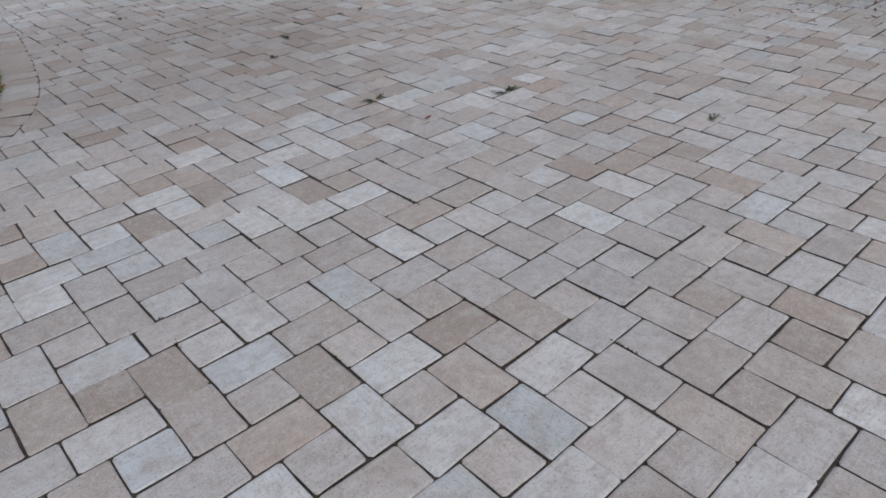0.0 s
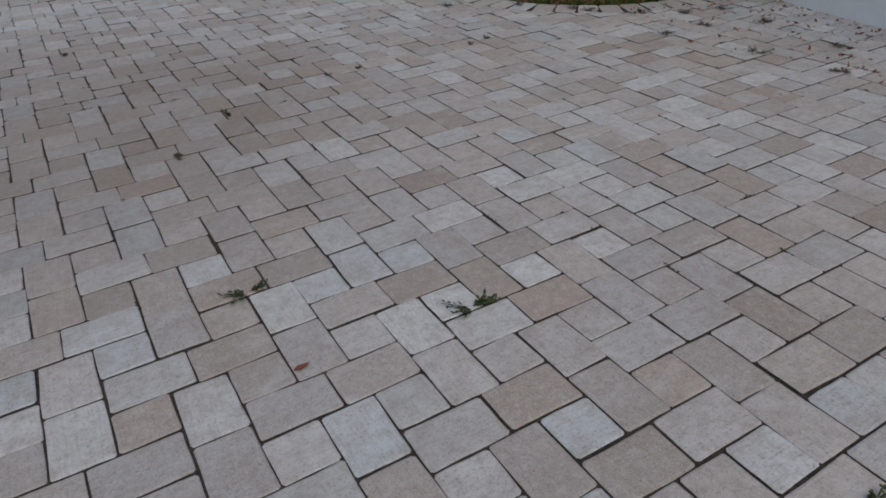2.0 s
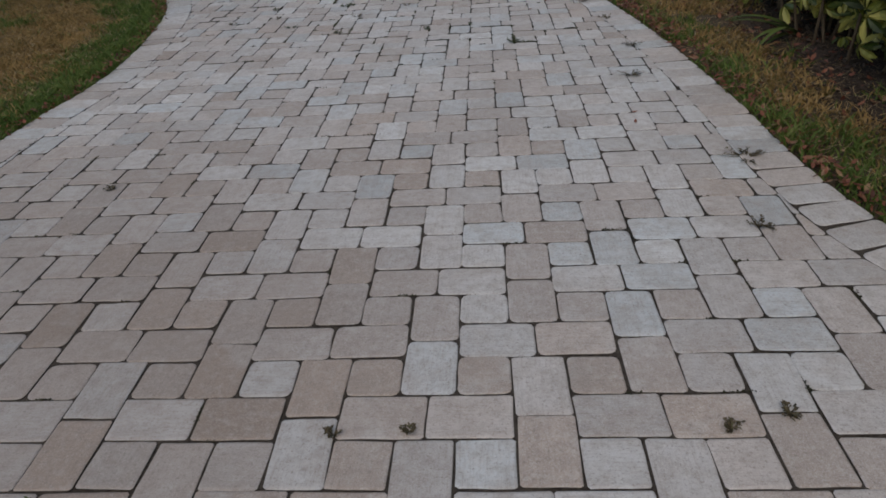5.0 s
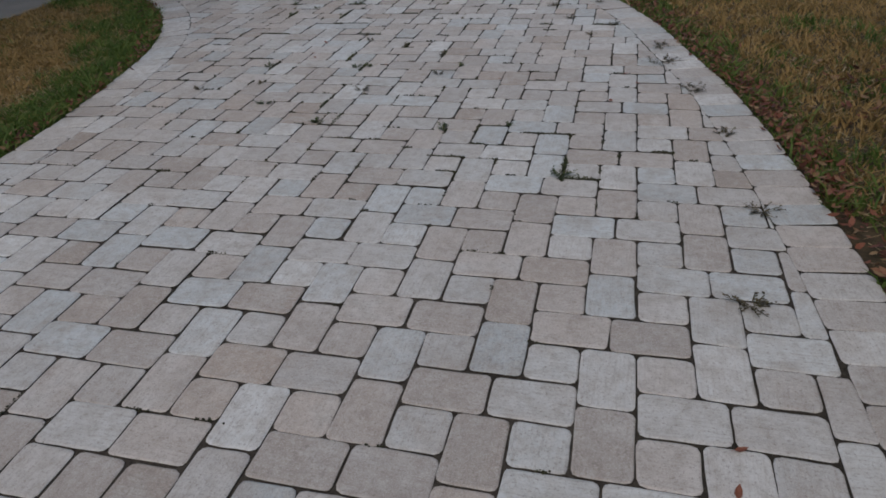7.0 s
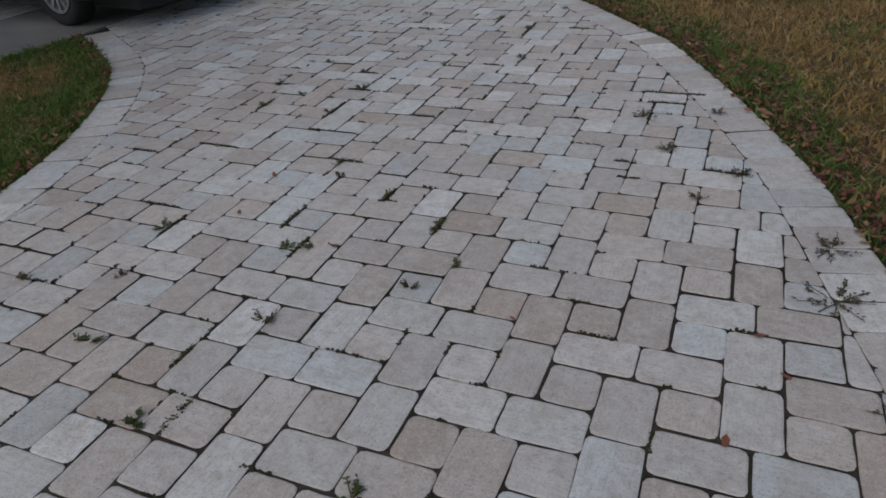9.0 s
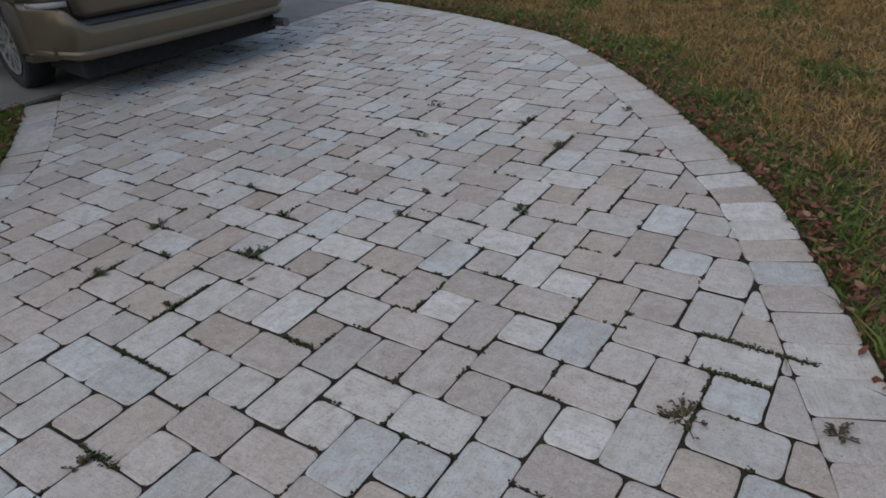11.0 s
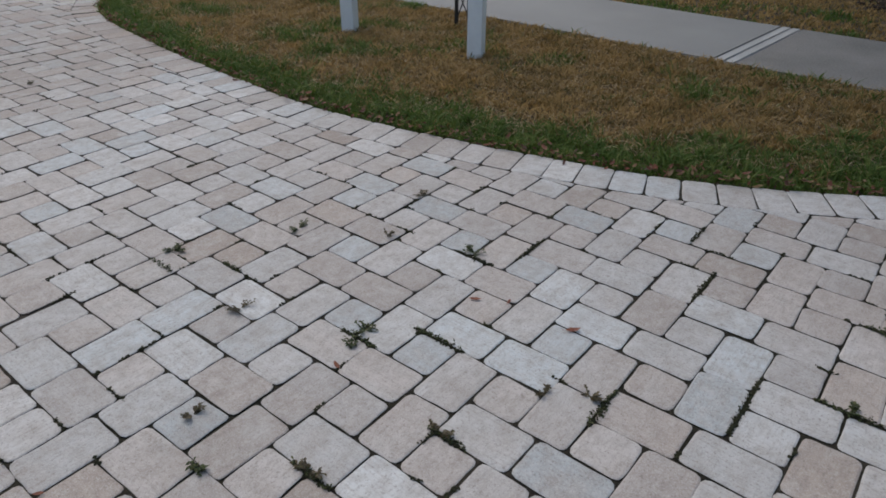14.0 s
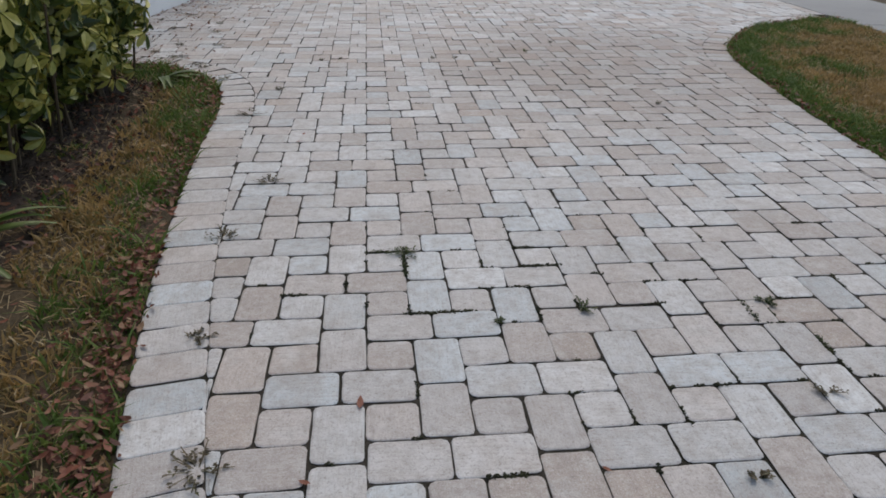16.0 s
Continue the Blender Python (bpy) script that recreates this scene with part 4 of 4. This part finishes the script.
M_ASH = speckled("pale_wood_chips", (0.16, 0.145, 0.13), (0.36, 0.34, 0.31), 45, 0.95, 0.8, 0.02)
soil_patch("wood_chips", -3.42, 8.0, 0.17, 0.33, "pale grey heap of stump chips", "wood chips", 9, 0.07, M_ASH)
clods(-3.6, 7.75, 0.6, 0.85, 1800, M_SOIL, "dark crumbs of earth over the bare patch", 61)
clods(-3.42, 8.0, 0.22, 0.4, 700, M_ASH, "pale grey chips and sand", 62, (0.006, 0.022))
clods(-8.65, 1.45, 0.95, 0.95, 1200, M_SOIL, "dark mulch crumbs round the trunk", 63)
clods(2.3, -1.8, 0.8, 2.3, 2600, M_SOIL, "dark crumbly garden soil under the hedge", 64, (0.006, 0.024))
soil_patch("garden_soil", 2.35, -1.7, 0.75, 2.3, "dark soil and leaf mould under the hedge", "soil", 10, 0.03)


# ---- hedge ----
def hedge(name, spots, label, seed, clusters):
    """A shrub of palmate leaves on thin stems: boxes of growth given as centre and half sizes."""
    g = np.random.default_rng(seed)
    h = tagged(empty(name, pose(spots[0][0], spots[0][1], 0)), label, "hedge")
    ox, oy = spots[0][0], spots[0][1]
    v, f = [], []
    share = np.array([s[3] * s[4] * s[5] for s in spots])
    for _ in range(clusters):
        cx, cy, cz, rx, ry, rz = spots[g.choice(len(spots), p=share / share.sum())]
        u = g.normal(0, 1, 3)
        u /= np.linalg.norm(u)
        r = g.uniform(0.62, 1.08) * (1 + 0.3 * noise.noise(Vector(u * 2.2) + Vector((seed, 0, 0))))
        c = Vector((cx - ox + u[0] * rx * r, cy - oy + u[1] * ry * r, cz + u[2] * rz * r))
        if c.z < 0.1:
            continue
        out = (Vector((u[0], u[1], u[2] * 0.6 + 0.35)) + Vector(g.normal(0, 0.35, 3))).normalized()
        base = Matrix.Translation(c) @ out.to_track_quat("Z", "Y").to_matrix().to_4x4()
        count = g.integers(6, 9)
        size = g.uniform(0.075, 0.13)
        spin = g.uniform(0, 6.28)
        for k in range(count):
            m = base @ pose(0, 0, 0, 0, 0, math.degrees(spin) + 360 * k / count) @ pose(0, 0, 0, 0, g.uniform(12, 62), 0)
            s = size * g.uniform(0.8, 1.15)
            w = s * 0.195
            b = len(v)
            v += [tuple(m @ Vector(p)) for p in ((0.012, 0, 0), (s * 0.45, w * 0.85, 0.004), (s * 0.75, w, -0.004), (s * 1.02, w * 0.3, -0.016), (s * 1.02, -w * 0.3, -0.016), (s * 0.75, -w, -0.004), (s * 0.45, -w * 0.85, 0.004), (s * 0.6, 0, -0.01))]
            f += [(b, b + 1, b + 2, b + 7), (b + 7, b + 2, b + 3, b + 4), (b + 7, b + 4, b + 5, b + 6), (b, b + 7, b + 6)]
    ob = raw("foliage", v, f, M_HEDGE, h)
    tagged(ob, "palmate leaves splashed with yellow")
    for _ in range(34):
        cx, cy, cz, rx, ry, rz = spots[g.integers(len(spots))]
        a = Vector((cx - ox + g.uniform(-0.6, 0.6) * rx, cy - oy + g.uniform(-0.85, 0.85) * ry, -0.03))
        b = a + Vector((g.normal(0, 0.12), g.normal(0, 0.14), cz + rz * 0.5))
        bm = bmesh.new()
        tube(bm, a, b, 0.011, 0.006, 6)
        part("stem", bm, M_TWIG, h)
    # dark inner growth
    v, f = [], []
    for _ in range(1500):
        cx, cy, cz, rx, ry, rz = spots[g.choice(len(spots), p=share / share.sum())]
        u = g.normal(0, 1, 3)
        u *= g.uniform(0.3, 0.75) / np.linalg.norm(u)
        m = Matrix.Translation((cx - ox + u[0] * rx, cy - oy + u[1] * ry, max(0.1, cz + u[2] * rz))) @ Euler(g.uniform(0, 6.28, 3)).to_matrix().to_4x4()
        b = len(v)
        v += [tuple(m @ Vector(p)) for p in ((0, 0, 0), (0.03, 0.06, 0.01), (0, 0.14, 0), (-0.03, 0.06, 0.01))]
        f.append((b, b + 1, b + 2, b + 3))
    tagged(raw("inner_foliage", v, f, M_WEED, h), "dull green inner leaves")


for k, (cx, cy) in enumerate(HEDGES):
    hedge("hedge", [(cx - 0.02, cy, 0.55, 0.42, 0.6, 0.5), (cx + 0.12, cy, 1.0, 0.42, 0.6, 0.5)], "variegated umbrella-leaf hedge in dark soil against the house", 20 + k, 700)


# ---- strap-leaved plants ----
def strap_plant(x, y, leaves, length, seed, turn):
    g = np.random.default_rng(seed)
    p = tagged(empty("strap_plant", pose(x, y, -0.02)), "strap-leaved plant with pale striped arching blades", "plant")
    for k in range(leaves):
        a = turn + g.uniform(-1.1, 1.1)
        L = length * g.uniform(0.75, 1.1)
        w = g.uniform(0.018, 0.028)
        rise = g.uniform(0.35, 0.75)
        v = []
        for s in np.linspace(0, 1, 9):
            r, z = L * s, L * (rise * s - rise * 0.85 * s * s) + 0.01
            ww = w * math.sin(min(1, (s + 0.12)) * math.pi * 0.94) ** 0.6
            side = Vector((-math.sin(a), math.cos(a), 0)) * ww
            c = Vector((math.cos(a) * r, math.sin(a) * r, z))
            v += [tuple(c - side), tuple(c + Vector((0, 0, -0.006))), tuple(c + side)]
        f = [(3 * i + j, 3 * i + j + 1, 3 * i + j + 4, 3 * i + j + 3) for i in range(8) for j in range(2)]
        raw("leaf", v, f, M_BLADE, p, True)


strap_plant(1.95, -0.95, 7, 0.5, 41, 2.9)
strap_plant(1.8, -3.75, 8, 0.36, 42, 2.8)


# ---- leaf litter ----
def litter(name, pts, label, seed, size=(0.011, 0.026)):
    g = np.random.default_rng(seed)
    v, f = [], []
    for x, y, z in pts:
        s = g.uniform(*size)
        m = pose(x, y, z, g.normal(0, 22), g.normal(0, 22), g.uniform(0, 360))
        b = len(v)
        v += [tuple(m @ Vector((px * s, py * s, pz * s))) for px, py, pz in ((-1, 0, 0.1), (-0.3, 0.42, 0), (0.5, 0.33, 0.02), (1.05, 0, 0.22), (0.5, -0.33, 0.02), (-0.3, -0.42, 0), (0.1, 0, -0.08))]
        f += [(b, b + 1, b + 6), (b + 1, b + 2, b + 6), (b + 2, b + 3, b + 6), (b + 3, b + 4, b + 6), (b + 4, b + 5, b + 6), (b + 5, b, b + 6)]
    tagged(raw(name, v, f, M_LITTER), label, "leaf litter", kind="stuff")


lg = np.random.default_rng(50)
along = []
for line, side, wide in ((EAST, -1, 0.09), (ISLE, 1, 0.04)):
    d, q, nor = offset_from(line, line)
    for k in range(len(line)):
        for _ in range((22 if line[k][1] > -0.9 else 10) if side < 0 else 6):
            p = line[k] + nor[k] * side * abs(lg.normal(0.03, wide * (1.6 if line[k][1] > 1.0 else 1.0))) + lg.normal(0, 0.02, 2)
            along.append((p[0], p[1], lg.uniform(0.0, 0.032)))
litter("fallen_leaves", along, "reddish brown fallen leaves in the gap beside the border", 51)
bed_pts = [(lg.uniform(1.1, 3.0), lg.uniform(-4.1, 0.8), lg.uniform(0.0, 0.03)) for _ in range(1900)]
bed_pts = [p for p in bed_pts if offset_from(EAST, np.array(p[:2]))[0][0] < -0.38 - 0.15 * lg.random()]
litter("fallen_leaves", bed_pts, "brown dead leaves over the planting bed", 52, (0.014, 0.032))


wall_way = (WALL_B - WALL_A) / np.linalg.norm(WALL_B - WALL_A)
swept = []
for _ in range(520):
    p = WALL_A + wall_way * lg.uniform(0.7, 4.4) + np.array([wall_way[1], -wall_way[0]]) * abs(lg.normal(0.05, 0.55))
    if offset_from(EAST, p)[0][0] > 0.05:
        swept.append((p[0], p[1], 0.004))
litter("fallen_leaves", swept, "brown leaf bits blown along the foot of the house wall", 53, (0.006, 0.024))


# ---- weeds in the joints ----
def weed(x, y, size, seed, dry=False, spread=1.0, stretch=0.0):
    """A flat rosette of small lobed leaves on creeping stems."""
    g = np.random.default_rng(seed)
    v, f = [], []
    n = int(9 + size * 90)
    for _ in range(n):
        a = g.uniform(0, 6.28)
        if stretch:
            a = stretch + (0 if g.random() < 0.5 else math.pi) + g.normal(0, 0.35)
        L = size * g.uniform(0.35, 1.0) * spread
        c, s = math.cos(a), math.sin(a)
        w = 0.0018
        b = len(v)
        h = g.uniform(0.004, 0.02)
        v += [(-s * w, c * w, 0), (s * w, -c * w, 0), (c * L + s * w, s * L - c * w, h), (c * L - s * w, s * L + c * w, h)]
        f.append((b, b + 1, b + 2, b + 3))
        for _ in range(5):
            r = g.uniform(0.25, 1.0) * L
            la = a + g.choice([-1, 1]) * g.uniform(0.4, 1.1)
            ls, lw = g.uniform(0.009, 0.02) * (0.75 + size * 2), g.uniform(0.003, 0.006) * (0.75 + size * 2)
            lc, ln = math.cos(la), math.sin(la)
            z = h * r / L + g.uniform(0.001, 0.006)
            px, py = c * r, s * r
            b = len(v)
            v += [(px, py, z), (px + lc * ls * 0.5 - ln * lw, py + ln * ls * 0.5 + lc * lw, z + 0.003), (px + lc * ls, py + ln * ls, z + g.uniform(-0.002, 0.006)), (px + lc * ls * 0.5 + ln * lw, py + ln * ls * 0.5 - lc * lw, z + 0.003)]
            f.append((b, b + 1, b + 2, b + 3))
    ob = raw("weed", v, f, M_DRYWEED if dry else M_WEED)
    ob.matrix_world = pose(x, y, -0.002)
    tagged(ob, "withered brown weed flattened on the pavers" if dry else "small green weed growing from a paver joint", "weed", "weeds in the drive")


# place, reach, withered or green, and the way of the joint that it follows (0: none)
WEEDS_BY_WALL = [
    (1.56, -4.10, 0.056, 1, 0.00),
    (1.62, -4.22, 0.080, 1, 0.00),
    (1.85, -4.50, 0.104, 1, 0.00),
    (2.10, -4.70, 0.068, 1, 0.00),
    (1.74, -5.60, 0.092, 1, 0.00),
    (2.20, -5.80, 0.056, 1, 0.00),
    (1.80, -6.10, 0.080, 1, 0.00),
    (2.30, -5.20, 0.104, 1, 0.00),
    (1.95, -5.00, 0.068, 1, 0.00),
    (2.40, -4.80, 0.092, 1, 0.00),
    (2.45, -6.30, 0.056, 1, 0.00),
    (1.60, -5.00, 0.080, 1, 0.00),
    (2.20, -6.60, 0.104, 1, 0.00),
]
WEEDS_NORTH = [
    (-1.62, -6.26, 0.085, 0, 0.01),
    (-1.05, -6.73, 0.100, 0, 0.01),
    (1.00, -2.83, 0.111, 1, 0.00),
    (1.32, -3.75, 0.072, 1, 0.00),
    (0.87, -3.41, 0.059, 1, 0.00),
    (-0.68, -7.79, 0.035, 0, 0.01),
    (-1.23, -4.65, 0.050, 0, 1.58),
    (-1.57, -5.06, 0.042, 1, 1.58),
    (-0.55, -4.40, 0.020, 1, 0.00),
    (0.46, -4.39, 0.028, 1, 0.00),
    (0.62, -4.34, 0.036, 1, 0.00),
    (-0.35, -4.39, 0.024, 1, 0.00),
    (-1.84, -2.93, 0.032, 1, 0.00),
]
WEEDS_MIDDLE = [
    (0.07, -0.83, 0.070, 0, 0.00),
    (-0.56, -0.38, 0.056, 0, 1.58),
    (-0.23, -0.31, 0.021, 0, 0.00),
    (0.84, -1.04, 0.084, 1, 0.00),
    (0.79, -0.30, 0.059, 1, 0.00),
    (0.73, -1.65, 0.085, 1, 0.00),
    (0.67, 0.30, 0.098, 1, 0.00),
    (-1.26, -0.35, 0.032, 0, 1.58),
    (-1.67, -0.13, 0.058, 0, 0.01),
    (-1.25, -0.37, 0.038, 0, 0.01),
    (-1.86, 0.19, 0.028, 1, 1.58),
    (-2.21, 0.07, 0.040, 1, 0.01),
    (-1.18, 0.14, 0.052, 1, 0.01),
    (-0.79, 0.45, 0.034, 1, 0.01),
]
WEEDS_TURN = [
    (0.22, 1.63, 0.070, 1, 0.00),
    (0.54, 1.10, 0.100, 1, 0.00),
    (0.54, 0.78, 0.130, 1, 0.00),
    (0.07, 1.36, 0.042, 1, 0.00),
    (-0.10, 1.81, 0.060, 1, 0.00),
    (-1.28, 0.57, 0.025, 0, 0.00),
    (-0.69, 0.62, 0.035, 0, 0.00),
    (-1.36, 0.55, 0.046, 0, 0.00),
    (-1.97, 0.54, 0.045, 0, 1.58),
    (-1.17, 1.02, 0.046, 1, 1.58),
    (-1.47, 1.16, 0.028, 1, 0.01),
    (-1.54, 1.27, 0.040, 1, 1.58),
    (-0.86, 0.85, 0.052, 1, 1.58),
    (-1.95, 1.87, 0.028, 0, 0.01),
    (-2.40, 1.88, 0.040, 0, 0.01),
]
WEEDS_SOUTH = [
    (-0.25, 2.19, 0.078, 1, 0.00),
    (0.09, 2.31, 0.051, 1, 0.00),
    (-2.09, 2.57, 0.035, 0, 0.01),
    (-1.34, 3.75, 0.050, 0, 1.58),
    (-1.64, 3.98, 0.065, 0, 1.58),
    (-1.60, 2.79, 0.043, 0, 0.01),
    (-1.94, 2.27, 0.057, 0, 1.58),
    (-1.21, 4.36, 0.042, 0, 0.00),
    (-1.17, 3.04, 0.060, 0, 0.00),
    (-2.54, 2.25, 0.052, 0, 1.58),
    (-2.43, 2.71, 0.034, 0, 0.01),
    (-1.96, 2.27, 0.046, 0, 0.01),
    (-2.27, 2.09, 0.028, 0, 0.01),
    (-2.06, 3.58, 0.040, 0, 0.01),
    (-2.27, 4.03, 0.052, 0, 0.01),
]
for k, (x, y, size, dry, stretch) in enumerate(WEEDS_BY_WALL + WEEDS_NORTH + WEEDS_MIDDLE + WEEDS_TURN + WEEDS_SOUTH):
    weed(x, y, size, 100 + k, bool(dry), 1.0, stretch)


# ---- moss and crumbs lodged in joints ----
def joint_moss():
    g = np.random.default_rng(77)
    v, f = [], []
    for t in whole + [t for t in whole if t[1] > -1.2]:
        dens = noise.noise(Vector((t[0] * 0.55, t[1] * 0.55, 2.0))) + 0.25 * (t[1] > -2.5) + 0.15 * (t[1] > 0.5) - 0.25 * (t[1] < -4.2)
        if g.random() > 0.06 + 0.6 * max(0, dens):
            continue
        w, h = ((1.5 * U, U), (U, 1.5 * U), (U, U))[t[2]]
        side = g.integers(4)
        L = g.uniform(0.12, 0.5) * (w if side < 2 else h)
        mid = g.choice((-0.42, 0.42, 0.1)) * g.uniform(0.7, 1.1) * (w if side < 2 else h)
        n = int(L / 0.0035) + 3
        for _ in range(n):
            s = mid + g.uniform(-0.5, 0.5) * L
            e = g.normal(0, 0.003)
            px, py = (t[0] + s, t[1] + (h / 2 if side else -h / 2) + e) if side < 2 else (t[0] + (w / 2 if side == 2 else -w / 2) + e, t[1] + s)
            r = g.uniform(0.0018, 0.0058) * (1.2 if t[1] > -0.8 else 0.85)
            m = pose(px, py, g.uniform(-0.004, 0.003), g.normal(0, 30), g.normal(0, 30), g.uniform(0, 360))
            b = len(v)
            v += [tuple(m @ Vector(p)) for p in ((-r, -r * 0.5, 0), (r * 0.3, -r, 0), (r, r * 0.3, 0), (-r * 0.3, r, 0), (0, 0, r * 0.9))]
            f += [(b, b + 1, b + 4), (b + 1, b + 2, b + 4), (b + 2, b + 3, b + 4), (b + 3, b, b + 4)]
    tagged(raw("joint_moss", v, f, M_MOSS), "dark moss and crumbs lodged in the paver joints", "moss", kind="stuff")


joint_moss()

# thick moss: start, end and whether it has small leaves
MOSS_MIDDLE = [
    (0.09, -0.40, -0.14, -0.39, 0), (-0.39, -0.88, -0.47, -0.87, 0), (-0.39, -0.73, -0.55, -0.73, 0), (0.23, -0.88, 0.10, -0.88, 1), (0.08, -0.88, 0.08, -0.66, 1),
    (-1.24, -0.37, -1.24, -0.25, 1), (-1.80, -1.05, -1.74, -1.05, 0), (0.54, -0.55, 0.46, -0.55, 0), (-0.09, 0.39, -0.18, 0.39, 0), (-1.32, -0.14, -1.32, -0.05, 1),
]
MOSS_TURN = [
    (-2.22, 0.67, -2.06, 0.67, 0), (-1.95, 0.50, -1.95, 0.64, 0), (-2.72, 1.13, -2.59, 1.13, 0), (-2.41, 1.27, -2.19, 1.27, 0), (-1.47, 0.68, -1.47, 0.86, 1),
    (-1.60, 1.28, -1.45, 1.28, 1), (-1.90, 1.55, -1.66, 1.55, 0), (-1.17, 1.00, -1.17, 1.10, 1), (-1.33, 0.50, -1.33, 0.63, 1), (-1.45, 1.95, -1.34, 1.95, 1),
    (-0.30, 1.55, -0.22, 1.55, 1), (-0.26, 1.46, -0.18, 1.46, 0), (-0.26, 2.38, -0.09, 2.38, 1), (-0.30, 2.57, 0.0, 2.57, 1), (0.09, 1.64, 0.24, 1.64, 1), (-0.87, 0.80, -0.87, 0.92, 1),
]
MOSS_SOUTH = [
    (-2.39, 1.82, -2.39, 1.98, 1), (-1.94, 1.78, -1.94, 2.02, 1), (-2.58, 2.26, -2.44, 2.26, 0), (-2.11, 2.56, -2.0, 2.56, 0), (-2.03, 2.26, -1.89, 2.26, 1),
    (-1.31, 3.56, -1.31, 3.88, 1), (-1.57, 2.79, -1.48, 2.79, 0), (-1.02, 3.82, -0.90, 3.82, 1), (-1.66, 3.88, -1.66, 4.06, 0),
]


def thick_moss(runs, seed):
    """Moss swelling out of stretches of joint, with crumbs and tiny leaves over the rims."""
    g = np.random.default_rng(seed)
    v, f, lv, lf = [], [], [], []
    for x0, y0, x1, y1, leafy in runs:
        flat = abs(x1 - x0) > abs(y1 - y0)
        L = max(abs(x1 - x0), abs(y1 - y0)) + 0.02
        joint = (round((y0 if flat else x0) / U - 0.5) + 0.5) * U
        for _ in range(int(L / 0.0011)):
            u = g.uniform(-0.5, 0.5)
            e = g.normal(0, 0.0055 * (1 - 1.2 * abs(u)) + 0.001)
            px, py = ((x0 + x1) / 2 + u * L, joint + e) if flat else (joint + e, (y0 + y1) / 2 + u * L)
            r = g.uniform(0.002, 0.0062)
            m = pose(px, py, g.uniform(-0.003, 0.003), g.normal(0, 30), g.normal(0, 30), g.uniform(0, 360))
            b = len(v)
            v += [tuple(m @ Vector(p)) for p in ((-r, -r * 0.5, 0), (r * 0.3, -r, 0), (r, r * 0.3, 0), (-r * 0.3, r, 0), (0, 0, r * 0.9))]
            f += [(b, b + 1, b + 4), (b + 1, b + 2, b + 4), (b + 2, b + 3, b + 4), (b + 3, b, b + 4)]
            if leafy and g.random() < 0.4:
                s_, k = g.uniform(0.006, 0.015), len(lv)
                m = pose(px, py, g.uniform(0.002, 0.009), g.normal(0, 25), g.normal(0, 25), g.uniform(0, 360))
                lv += [tuple(m @ Vector(p)) for p in ((0, 0, 0), (s_ * 0.5, s_ * 0.22, 0.002), (s_, 0, 0), (s_ * 0.5, -s_ * 0.22, 0.002))]
                lf.append((k, k + 1, k + 2, k + 3))
    tagged(raw("joint_moss", v, f, M_MOSS), "thick dark moss swelling out of paver joints", "moss", kind="stuff")
    tagged(raw("moss_leaves", lv, lf, M_WEED), "tiny dull green leaves along mossy joints", "moss", kind="stuff")


for k, runs in enumerate((MOSS_MIDDLE, MOSS_TURN, MOSS_SOUTH)):
    thick_moss(runs, 90 + k)

# ---- single leaves blown onto the drive ----
def fallen_leaf(x, y, size, turn, seed):
    g = np.random.default_rng(seed)
    s = size
    v = [(px * s, py * s, pz * s + g.uniform(0, 0.08) * s) for px, py, pz in ((-1, 0, 0.1), (-0.3, 0.4, 0.12), (0.45, 0.33, 0.14), (1.05, 0, 0.3), (0.45, -0.33, 0.14), (-0.3, -0.4, 0.12), (0.1, 0, 0.04), (-1.35, 0.04, 0.12), (-1.35, -0.02, 0.12))]
    f = [(0, 1, 6), (1, 2, 6), (2, 3, 6), (3, 4, 6), (4, 5, 6), (5, 0, 6), (0, 7, 8)]
    ob = raw("fallen_leaf", v, f, M_LITTER)
    ob.matrix_world = pose(x, y, 0.003, 0, 0, turn)
    tagged(ob, "curled tan and red dead leaf lying on the pavers", "leaf", "dead leaves on the drive")


LEAVES = [(-2.56, 2.08), (-1.82, 2.13), (-1.94, 2.89), (-1.65, 3.03), (-1.32, 3.52), (-2.85, 2.06), (-0.97, 3.67), (-0.86, 3.86), (-1.24, 2.86), (0.39, 0.37), (0.32, 0.53), (0.25, 0.08), (-0.40, 0.39), (0.63, -2.25), (0.61, -2.38), (-1.78, 1.08), (-1.78, 0.83), (-1.18, 0.61), (-1.72, 0.73), (-1.6, -6.7)]
for k, (x, y) in enumerate(LEAVES):
    fallen_leaf(x, y, 0.014 + 0.004 * (k % 4), 57 * k, 300 + k)

# ---- pavers laid one by one ----
for t in near_long:
    lay(LONG_CRISP if t[1] < -4.2 else LONG, "rectangular_paver", t[0], t[1], 90 if t[2] == 1 else 0, stretch_of(t[1]))
for t in near_square:
    lay(SQUARE_CRISP if t[1] < -4.2 else SQUARE, "square_paver", t[0], t[1], 90 * rng.integers(2), stretch_of(t[1]))
for c, turn in edge_spots:
    lay(SOLDIER, "border_paver", c[0], c[1], turn, stretch_of(c[1]))
